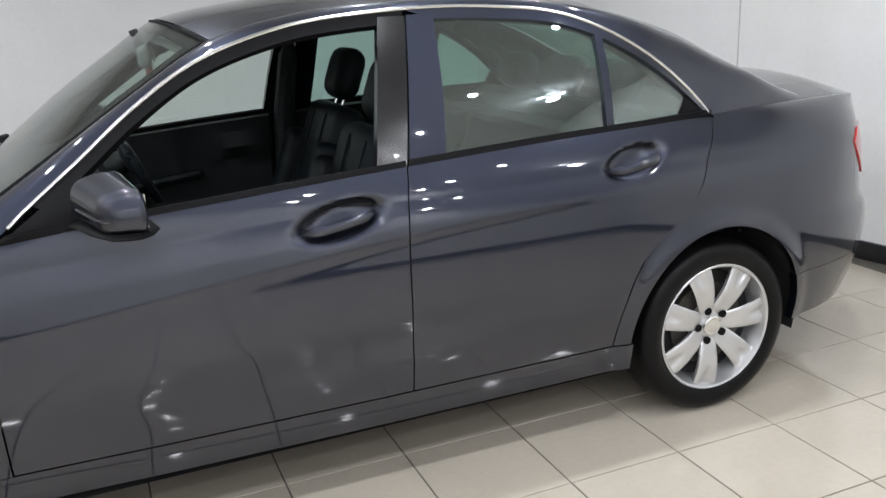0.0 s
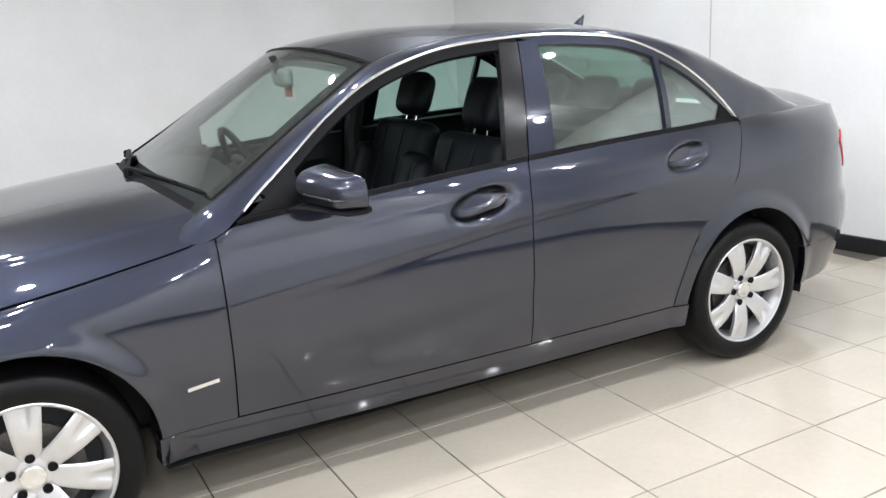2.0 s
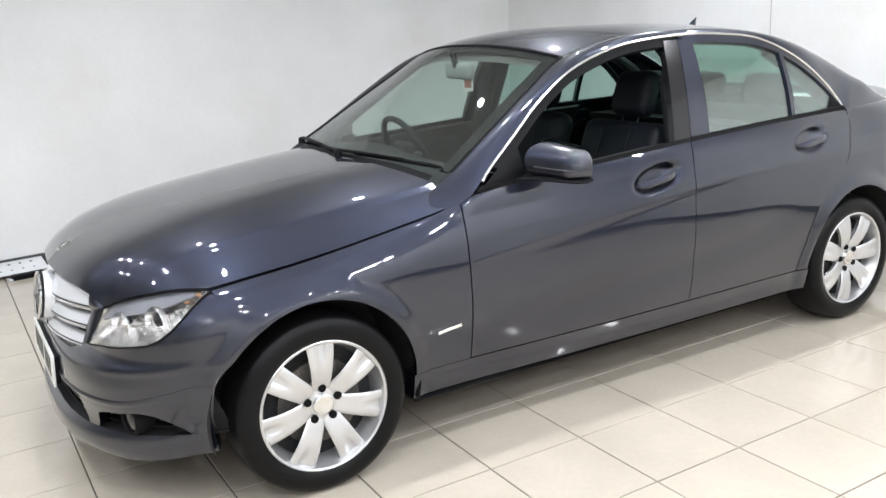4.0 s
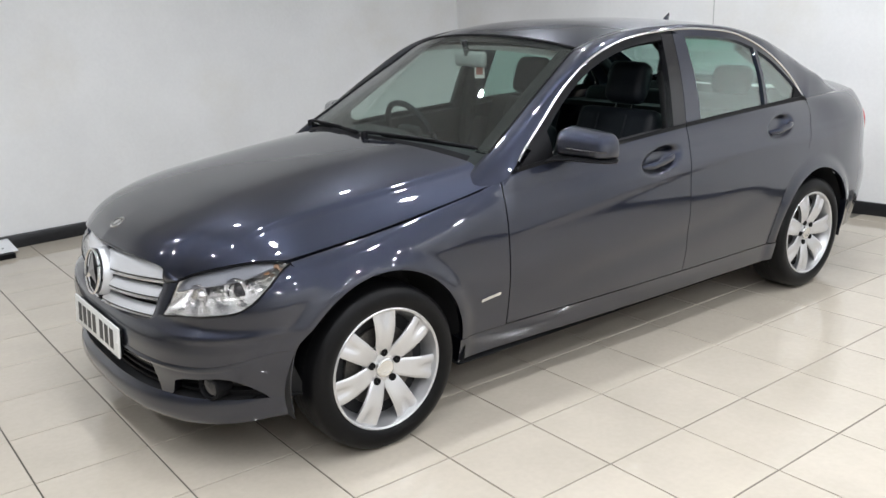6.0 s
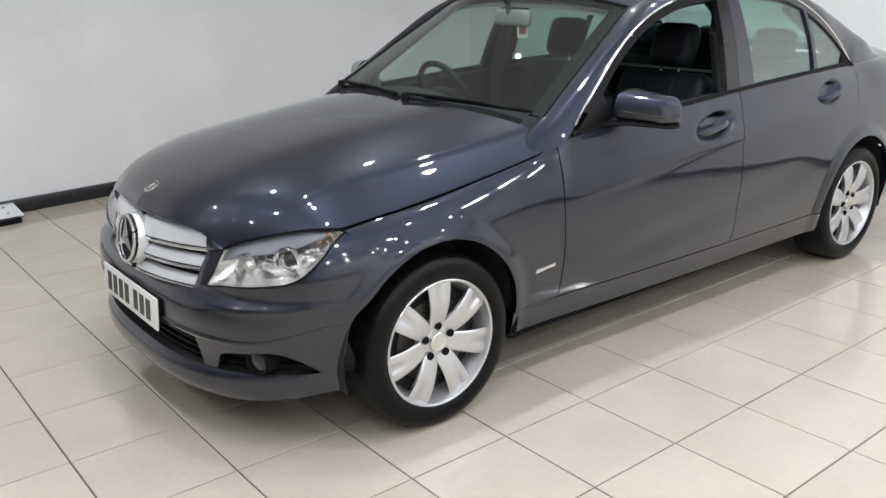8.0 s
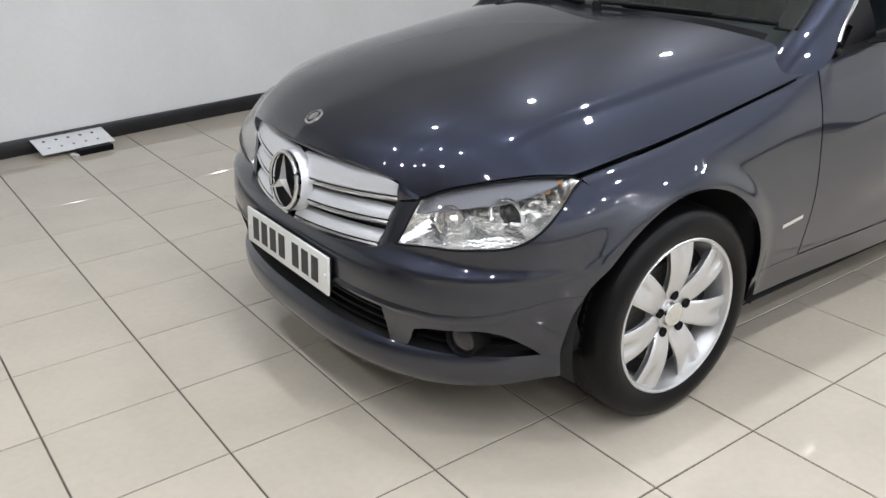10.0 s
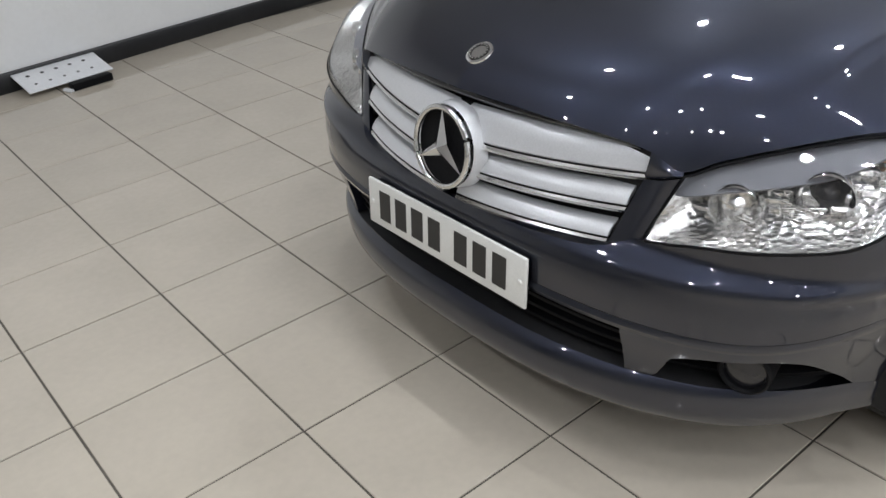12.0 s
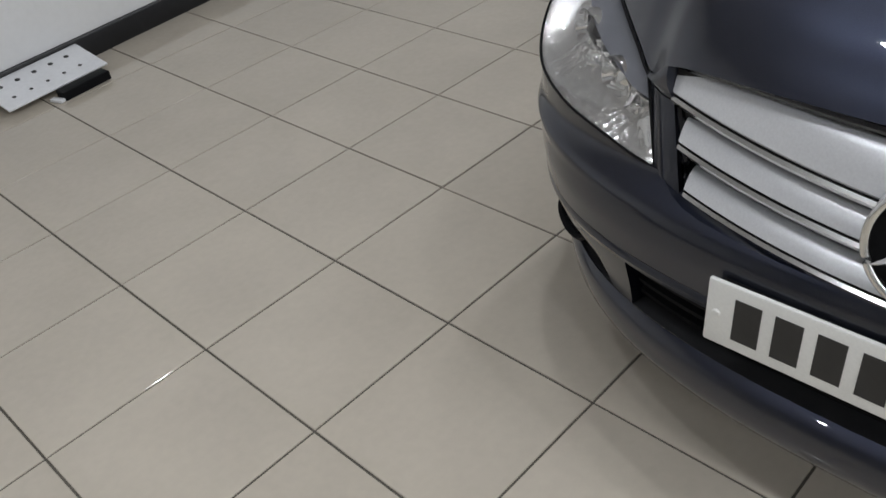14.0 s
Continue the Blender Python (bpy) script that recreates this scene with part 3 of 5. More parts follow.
SHARES = np.r_[0, np.linspace(0.02, 1, 100) ** 1.25]
TOPS = [bumper_top(q) for q in SHARES]
TOP_LINE = np.array([nose_at(q, z) for q, z in zip(SHARES, TOPS)])


def bumper_upper():
    rows = [[nose_at(q, 0.4125 + (z - 0.4125) * b) for q, z in zip(SHARES, TOPS)] for b in np.linspace(0, 1, 26)]
    return Geo().grid(across(rows), lip=0.012, centre=(0.2, 0, 0.3))


BUMPER = part("front_bumper", bumper_upper(), PAINT, CAR)
ledge = TOP_LINE[-TOP_LINE[:, 1] < 0.40]
part("grille_ledge", Geo().grid(across([ledge + np.array((0.0, 0, -0.001)), ledge * np.array((0, 1, 1)) + np.stack([-0.690 + 0.090 * (-ledge[:, 1] / 0.44) ** 2.1, 0 * ledge[:, 1], 0 * ledge[:, 1] + 0.003], -1), ledge * np.array((0, 1, 1)) + np.stack([-0.655 + 0.090 * (-ledge[:, 1] / 0.44) ** 2.1, 0 * ledge[:, 1], 0 * ledge[:, 1] - 0.004], -1)])), PAINT, BUMPER)
mid = Geo()
mid.grid(across([nose_row(z, 90) for z in np.linspace(0.388, 0.4115, 5)]), lip=0.03, centre=(0.2, 0, 0.4))
low_edge = lambda q: 0.174 + 0.050 * q**3
mid.grid(across([[nose_at(q, low_edge(q) + (0.283 - low_edge(q)) * b) for q in SHARES[::2]] for b in np.r_[np.linspace(0, 0.7, 9), 0.8, 0.9, 1.0]]), lip=0.05, centre=(0.2, 0, 0.4))
POCKET = curve((0.445, 0.2835), (0.495, 0.2845), (0.512, 0.308), (0.535, 0.346), (0.60, 0.363), (0.68, 0.366), (0.715, 0.352), (0.745, 0.310), (0.758, 0.2835))


def nose_xy(y, z):
    """A point of the bumper at a half width and a height."""
    xs = -float(NOSE(z)) * np.cos(np.linspace(0, np.pi / 2, 400)) ** (2 / float(BEND(z)))
    ys = side(xs, np.full_like(xs, z))
    x = float(np.interp(y, ys[:300], xs[:300]))
    return np.array((x, -y, z + 0.052 * float(ease(x, -0.64, -0.36)) * math.exp(-(((z - 0.405) / 0.085) ** 2))))


brow = Geo().grid([[nose_xy(y, float(POCKET(y)) + (0.388 - float(POCKET(y))) * b) for y in np.linspace(0.445, 0.758, 40)] for b in np.linspace(0, 1, 10)], lip=0.04, centre=(0.2, 0, 0.3))
for s in both(brow):
    mid.add(s.v, s.f)
for s in both(Geo().grid([np.concatenate([[nose_xy(0.758, z)], nose_row(z, 40, 0.765)]) for z in np.linspace(0.283, 0.388, 10)])):
    mid.add(s.v, s.f)
part("bumper_skirt", mid, PAINT, BUMPER)


def set_back(rows, d):
    rows = np.array(rows)
    rows[..., 0] += d
    return rows


INTAKE = part("lower_intake", Geo().grid(set_back(across([nose_row(z, 30, 0.0, stop=0.47) for z in np.linspace(0.270, 0.400, 4)]), 0.07)), CAVITY, CAR, "black lower air intake")
part("intake_floor", Geo().grid(np.concatenate([set_back(across([nose_row(0.279, 30, 0.0, stop=0.47)]), d) for d in (0.008, 0.08)])), CAVITY, INTAKE)
part("intake_roof", Geo().grid(np.concatenate([set_back(across([nose_row(0.396, 30, 0.0, stop=0.47)]), d) for d in (0.012, 0.08)])), CAVITY, INTAKE)
for z in (0.300, 0.326, 0.352, 0.378):
    part("slat", Geo().slab(set_back(across([nose_row(q, 30, 0.0, stop=0.452) for q in (z, z + 0.009)]), 0.022), 0.03, centre=(0.2, 0, 0.3)), BLACK, INTAKE)
for s in (1, -1):
    fix = lambda g: g if s > 0 else g.flipped()
    pocket = part("fog_pocket", fix(Geo().grid(set_back([nose_row(z, 24, 0.45, stop=0.79) for z in np.linspace(0.270, 0.390, 4)], 0.075))), CAVITY, CAR, "black fog lamp recess")
    part("pocket_floor", fix(Geo().grid(np.concatenate([set_back([nose_row(0.279, 24, 0.45, stop=0.79)], d) for d in (0.008, 0.08)]))), CAVITY, pocket)
    part("pocket_roof", fix(Geo().grid(np.concatenate([set_back([nose_row(0.386, 24, 0.45, stop=0.79)], d) for d in (0.012, 0.08)]))), CAVITY, pocket)
    part("pocket_side", fix(Geo().grid([[nose_xy(0.775, z) + np.array((d, 0.012, 0)) for z in np.linspace(0.270, 0.392, 6)] for d in (-0.01, 0.10)])), CAVITY, pocket)
    for z in (0.300,):
        part("slat", fix(Geo().slab(set_back([nose_row(q, 16, 0.50, stop=0.75) for q in (z, z + 0.008)], 0.035), 0.02, centre=(0.2, 0, 0.3))), BLACK, pocket)
    fog = Geo().lathe([(0.05, 0.050), (-0.012, 0.048), (-0.016, 0.043), (-0.010, 0.038), (0.02, 0.036)], (0, 0, 0), "x", 28)
    lens = Geo().lathe([(-0.012, 0.0005), (-0.010, 0.02), (-0.004, 0.038)], (0, 0, 0), "x", 28)
    put = Matrix.Translation((-0.560, -0.634, 0.334)) @ Matrix.Rotation(radians(18), 4, "Z")
    housing = part("fog_lamp", fix(fog.moved(put)), BLACK, CAR)
    part("lens", fix(lens.moved(put)), DIM_LENS, housing, "clear round fog lamp glass")
    # Body-coloured strip between grille and headlamp
    rows = []
    for b in np.linspace(0, 1, 10):
        p0 = np.array((-0.644, -0.376, 0.524)) * (1 - b) + np.array((-0.602, -0.416, 0.651)) * b
        p1 = np.array((-0.626, -0.434, 0.532)) * (1 - b) + np.array((-0.573, -0.473, 0.660)) * b
        rows.append([p0 + (p1 - p0) * q + np.array((-0.006, -0.003, 0)) * math.sin(math.pi * q) for q in np.linspace(0, 1, 8)])
    tongue = []
    for q in np.linspace(0, 1, 8):
        top = bonnet_point(np.array(0.577 + 0.064 * q), BON_FRONT(0.577 + 0.064 * q))
        low = np.array((-0.602, -0.416, 0.654)) * (1 - q) + np.array((-0.573, -0.473, 0.663)) * q + np.array((-0.006, -0.003, 0)) * math.sin(math.pi * q)
        tongue.append([low + (top - low) * b + np.array((-0.006, -0.004, 0)) * math.sin(math.pi * b) for b in np.linspace(0, 1, 5)])
    part("bonnet_tongue", fix(Geo().grid(tongue, lip=0.02, centre=(0.2, 0, 0.5))), PAINT, bonnet)
    part("lamp_strip", fix(Geo().grid(rows, lip=0.012, centre=(0.2, 0, 0.5))), PAINT, BUMPER)

# Number plate with plain bars
plate = part("number_plate", Geo().box((-0.262, -0.0565, -0.004), (0.262, 0.0565, 0.004), 0.003).moved(Matrix.Translation((-0.729, 0.010, 0.413)) @ Matrix.Rotation(radians(-90), 4, "Z") @ Matrix.Rotation(radians(86), 4, "X")), PLATE, CAR, "white front number plate with black bars")
to_plate = Matrix.Translation((-0.729, 0.010, 0.413)) @ Matrix.Rotation(radians(-90), 4, "Z") @ Matrix.Rotation(radians(86), 4, "X")
for k in range(7):
    u = -0.218 + 0.0595 * k + (0.028 if k > 3 else 0)
    part("bar", Geo().box((u, -0.036, 0.004), (u + 0.040, 0.036, 0.0052)).moved(to_plate), INK, plate, "plain black bar in place of a character")
for u in (-0.245, 0.247):
    part("screw_cap", Geo().lathe([(0.004, 0.007), (0.007, 0.005), (0.0075, 0.0005)], (u, 0, 0), "z", 12).moved(to_plate), PLATE, plate)
part("plate_bracket", Geo().box((-0.250, -0.050, -0.02), (0.250, 0.050, -0.0045), 0.004).moved(to_plate), BLACK, BUMPER)
# ---- the car: cabin, glass and lamps ----
RAIL_A = rail((0.515, 0.785, 0.858), (0.600, 0.811, 0.895), (0.73, 0.773, 0.992), (0.86, 0.737, 1.088), (1.00, 0.707, 1.197), (1.15, 0.688, 1.291), (1.38, 0.666, 1.368), (1.70, 0.642, 1.402), (2.05, 0.627, 1.398), (2.28, 0.638, 1.368), (2.56, 0.682, 1.238), (2.70, 0.709, 1.124), (2.775, 0.721, 1.046), (2.810, 0.733, 0.998))
XA = RAIL_A(np.linspace(0, 1, 800))
RAIL_B = rail((0.470, 0.700, 0.880), (0.560, 0.705, 0.945), (0.70, 0.678, 1.032), (0.85, 0.648, 1.125), (1.05, 0.605, 1.247), (1.225, 0.572, 1.345), (1.45, 0.552, 1.397), (1.75, 0.545, 1.417), (2.10, 0.545, 1.412), (2.40, 0.556, 1.382), (2.72, 0.578, 1.290), (3.00, 0.600, 1.150), (3.14, 0.618, 1.082), (3.27, 0.650, 1.026))
top_z = lambda x: np.interp(x, XA[:, 0], XA[:, 2])
top_y = lambda x: np.interp(x, XA[:, 0], XA[:, 1])


def pane_point(x, h, lift=0.0):
    """A point of the side windows' plane, from the waist (h 0) to the chrome strip (h 1)."""
    x, h = np.broadcast_arrays(np.asarray(x, float), np.asarray(h, float))
    z0, y0, z1, y1 = EDGE_Z(x) - 0.004, EDGE_Y(x), top_z(x), top_y(x)
    return np.stack([x, -(y0 + (y1 - y0) * h + 0.014 * np.sin(np.pi * h) + lift), z0 + (z1 - z0) * h], -1)


def at_height(x, z):
    """The share of the window's height at which z lies."""
    return np.clip((z - EDGE_Z(x) + 0.004) / np.maximum(top_z(x) - EDGE_Z(x) + 0.004, 0.02), 0, 1)


def pane_strip(p, q, n=30, across_n=4, lift=0.0):
    """Points of a strip on the window plane between two lines, each a list of (x, z)."""
    out = []
    for t in np.linspace(0, 1, n):
        row = []
        for (x0, z0), (x1, z1) in ((p(t), q(t)),):
            for k in np.linspace(0, 1, across_n):
                x, z = x0 + (x1 - x0) * k, z0 + (z1 - z0) * k
                row.append(pane_point(x, at_height(x, z), lift))
        out.append(row)
    return np.array(out)


def line(*pts):
    r = rail(*[(x, 0, z) for x, z in pts]) if len(pts) > 2 else None

    def f(t):
        if r is None:
            return tuple(np.array(pts[0]) + (np.array(pts[1]) - np.array(pts[0])) * t)
        v = r(t)
        return float(v[0]), float(v[2])

    return f


# Side frame from pillar to pillar, over the doors
head = RAIL_A(np.linspace(0, 0.86, 9))
RAIL_C = rail(*[tuple(q) for q in head], (2.72, 0.690, 1.125), (2.86, 0.706, 1.070), (3.02, 0.708, 1.038), (3.27, 0.668, 1.021))
s = np.linspace(0, 1, 120)
rows = []
for k in np.linspace(0, 1, 9):
    # the rear end of the lower line runs on along the shoulder
    a = RAIL_A(np.clip(s * 1.16, 0, 1))
    run = np.clip(s * 1.16 - 1, 0, 1)[:, None] / 0.16
    xr = 2.812 + 0.458 * run
    a = np.where(run > 0, np.concatenate([xr, EDGE_Y(xr) - 0.003, EDGE_Z(xr) - 0.001], 1), a)
    b = RAIL_B(s)
    p = (a + (RAIL_C(s) - a) * ease(k, 0, 0.45)) * (1 - k) + b * k
    bulge = (0.016 + 0.020 * ease(s, 0.62, 0.85)) * (1 - ease(s, 0.90, 1.0)) * math.sin(math.pi * k)
    p[:, 1] += bulge * 0.8
    p[:, 2] += bulge * 0.8
    p[:, 1] *= -1
    rows.append(p)
rows.append(rows[-1] + np.array((0, 0.030, -0.012)))
FRAMES = pair("side_frame", Geo().grid(np.array(rows), lip=0.02, centre=(1.7, 0, 0.9)), PAINT)

# Roof skin
N = 41
u = np.linspace(-1, 1, N)
sb = np.linspace(0, 1, 300)
xb = RAIL_B(sb)
s0, s1 = np.interp(1.232, xb[:, 0], sb), np.interp(2.46, xb[:, 0], sb)


def over(s_range, crown, bow, n=50, inset=0.002):
    """A sheet from side to side between the two inner roof lines. crown, bow: how far its middle rises and moves, from front to rear."""
    q = np.linspace(0, 1, n)
    e = RAIL_B(s_range[0] + (s_range[1] - s_range[0]) * q)
    pts = np.zeros((n, N, 3))
    for i in range(n):
        c, b = np.interp(q[i], *zip(*crown)), np.interp(q[i], *zip(*bow))
        pts[i, :, 0] = e[i, 0] + b * (1 - u**2)
        pts[i, :, 1] = -u * (e[i, 1] - inset)
        pts[i, :, 2] = e[i, 2] + c * (1 - np.abs(u) ** 2.4)
    return pts


part("roof", Geo().grid(over((s0, s1), [(0, 0.057), (0.5, 0.042), (1, 0.040)], [(0, -0.085), (0.3, -0.02), (0.7, 0.01), (1, 0.06)]), lip=0.015, centre=(1.8, 0, 0.5)), PAINT, CAR)
part("windscreen", Geo().slab(over((0.058, s0 - 0.004), [(0, 0.015), (0.4, 0.042), (1, 0.055)], [(0, -0.050), (0.5, -0.075), (1, -0.088)], 36, 0.004), 0.005, centre=(1.8, 0, 0.5)), GLASS, CAR, "green tinted windscreen")
part("rear_window", Geo().slab(over((s1 + 0.006, 0.965), [(0, 0.034), (0.12, 0.012), (0.35, -0.030), (1, -0.03)], [(0, 0.06), (0.3, 0.03), (1, 0.02)], 30, 0.02), 0.005, centre=(1.8, 0, 0.5)), REAR_GLASS, CAR, "tinted rear window")
part("windscreen_surround", Geo().tube(np.concatenate([RAIL_B(np.linspace(0.058, s0 - 0.004, 40)) * (1, -1, 1), over((s0 - 0.0045, s0 - 0.004), [(0, 0.055), (1, 0.055)], [(0, -0.088), (1, -0.088)], 2)[1][::-1], (RAIL_B(np.linspace(0.058, s0 - 0.004, 40)))[::-1]]), 0.0055, 6), BLACK, CAR)

edge = over((0.058, s0 - 0.004), [(0, 0.015), (0.4, 0.042), (1, 0.055)], [(0, -0.050), (0.5, -0.075), (1, -0.088)], 36, 0.004) - np.array((-0.004, 0, 0.006))
for k, sl in enumerate((edge[:, :3], edge[:, -3:], edge[-3:, 2:-2])):
    part("glass_border", Geo().slab(sl, 0.004, centre=(1.8, 0, 0.5)), BLACK, CAR, "black border of the windscreen")

# Chrome strip along the window tops
pair("chrome_strip", Geo().tube(RAIL_A(np.linspace(0.075, 0.998, 120)) * (1, -1, 1) + np.array((0, -0.004, -0.002)), 0.0060, 8, 0.9), SATIN, None, "satin chrome window strip")

# Window frames
TOPGAP = 0.028
front_top = lambda x: float(top_z(x)) - TOPGAP
for n, (doors, s) in enumerate(((DOORS_F, 0), (DOORS_R, 1))):
    for door, sgn in zip(doors, (1, -1)):
        fix = lambda g: g if sgn > 0 else g.flipped()
        if s == 0:
            top = Geo().slab(pane_strip(lambda t: (0.74 + 1.03 * t, float(top_z(0.74 + 1.03 * t)) - 0.006), lambda t: (0.765 + 0.985 * t, float(top_z(0.765 + 0.985 * t)) - 0.006 - 0.034), 60, 4, 0.0), 0.03)
            part("window_frame", fix(top), BLACK, door)
            part("pillar_trim", fix(Geo().slab(pane_strip(line((1.698, 0.984), (1.722, 1.12), (1.771, 1.384)), line((1.607, 0.979), (1.632, 1.12), (1.688, 1.384)), 24, 5, 0.002), 0.03)), BLACK_GLOSS, door, "gloss black door pillar trim")
            part("mirror_sail", fix(Geo().slab(pane_strip(line((0.655, 0.918), (0.80, 1.015)), line((0.855, 0.932), (0.858, 1.052)), 14, 8, 0.0), 0.03)), BLACK, door)
            part("waist_seal", fix(Geo().slab(pane_strip(lambda t: (0.66 + 1.035 * t, float(EDGE_Z(0.66 + 1.035 * t)) - 0.004), lambda t: (0.66 + 1.035 * t, float(EDGE_Z(0.66 + 1.035 * t)) + 0.013), 50, 3, 0.003), 0.02)), BLACK, door)
        else:
            part("window_frame", fix(Geo().slab(pane_strip(lambda t: (1.776 + 1.009 * t, float(top_z(1.776 + 1.009 * t)) - 0.006), lambda t: (1.858 + 0.897 * t, float(top_z(1.858 + 0.897 * t)) - 0.036), 80, 4, 0.0), 0.03)), PAINT, door)
            part("pillar_frame", fix(Geo().slab(pane_strip(line((1.705, 0.985), (1.728, 1.12), (1.777, 1.385)), line((1.818, 0.990), (1.836, 1.12), (1.862, 1.385)), 24, 6, 0.0), 0.03)), PAINT, door)
            part("divider", fix(Geo().slab(pane_strip(line((2.374, 1.008), (2.390, 1.300)), line((2.402, 1.008), (2.416, 1.290)), 20, 4, 0.001), 0.02)), PAINT, door)
            part("waist_seal", fix(Geo().slab(pane_strip(lambda t: (1.703 + 1.097 * t, float(EDGE_Z(1.703 + 1.097 * t)) - 0.004), lambda t: (1.703 + 1.097 * t, float(EDGE_Z(1.703 + 1.097 * t)) + 0.015), 50, 3, 0.003), 0.02)), BLACK, door)
            part("corner_seal", fix(Geo().slab(pane_strip(lambda t: (2.66 + 0.145 * t, float(EDGE_Z(2.66 + 0.145 * t)) - 0.004), lambda t: (2.70 + 0.108 * t, min(float(EDGE_Z(2.70 + 0.108 * t)) + 0.075, float(top_z(2.70 + 0.108 * t)) - 0.010)), 16, 6, -0.005), 0.02)), BLACK, door)
            part("window_pane", fix(Geo().slab(pane_strip(lambda t: (1.79 + 0.60 * t, float(EDGE_Z(1.79 + 0.60 * t))), lambda t: (1.83 + 0.57 * t, float(top_z(1.83 + 0.57 * t)) - 0.02), 40, 12, -0.010), 0.004)), REAR_GLASS, door, "tinted rear door glass")
            part("quarter_light", fix(Geo().slab(pane_strip(lambda t: (2.395 + 0.385 * t, float(EDGE_Z(2.395 + 0.385 * t))), lambda t: (2.408 + 0.372 * t, float(top_z(2.408 + 0.372 * t)) - 0.015), 30, 10, -0.010), 0.004)), REAR_GLASS, door, "tinted fixed quarter light")
# Driver's window on the far side is shut
part("window_pane", Geo().slab(pane_strip(lambda t: (0.86 + 0.76 * t, float(EDGE_Z(0.86 + 0.76 * t))), lambda t: (0.90 + 0.80 * t, float(top_z(0.90 + 0.80 * t)) - 0.02), 40, 12, -0.010), 0.004).flipped(), GLASS, DOORS_F[1], "tinted front door glass")

# Pulls
for doors, cx, cz, hl in ((DOORS_F, 1.482, 0.864, 0.106), (DOORS_R, 2.44, 0.914, 0.094)):
    for door, sgn in zip(doors, (1, -1)):
        fix = lambda g: g if sgn > 0 else g.flipped()
        q = np.linspace(-1, 1, 28)
        x = cx + hl * q
        z = cz + 0.16 * (x - cx) - 0.011
        y = low_side(x, z) - 0.024 + 0.034 * (1 - q**4) - 0.010
        bar = np.stack([x, -y, z], -1)
        part("door_handle", fix(Geo().tube(bar, 0.0120 * np.clip(1.05 - 0.5 * q**4, 0.3, 1), 12, 1.25)), PAINT, door, "body-coloured bar handle")

# Inner shells, wheel wells and underbody keep the gaps dark
BELLY = part("underbody", Geo().grid([[(x, y, 0.20) for y in (-0.80, -0.3, 0.3, 0.80)] for x in (0.36, 1.0, 1.7, 2.40)]), CAVITY, CAR, "black underbody and wheel arch linings")
for g in both(Geo().grid(side_sheet(flat(0.40), flat(2.33), flat(0.22), lambda x: belt(x) - 0.03, 30, 14, lift=-0.035))):
    part("inner_side", g, CAVITY, BELLY)
part("front_tray", Geo().grid([[(x, y, 0.24) for y in (-0.55, 0.0, 0.55)] for x in (-0.58, 0.0, 0.37)]), CAVITY, BELLY)
part("rear_tray", Geo().grid([[(x, y, 0.26) for y in (-0.55, 0.0, 0.55)] for x in (2.39, 2.9, 3.55)]), CAVITY, BELLY)
for cx in (0.0, REAR):
    for sgn in (1, -1):
        ang = np.linspace(-0.25, np.pi + 0.25, 30)
        arc = [[(cx + 0.372 * np.cos(t), sgn * y, ARCH_Z + 0.372 * np.sin(t)) for t in ang] for y in (0.832, 0.70, 0.53)]
        well = Geo().grid(arc)
        well.add([(cx, sgn * 0.53, ARCH_Z)] + arc[2], [(0, i, i + 1) for i in range(1, 30)])
        part("wheel_arch_lining", well, CAVITY, BELLY)

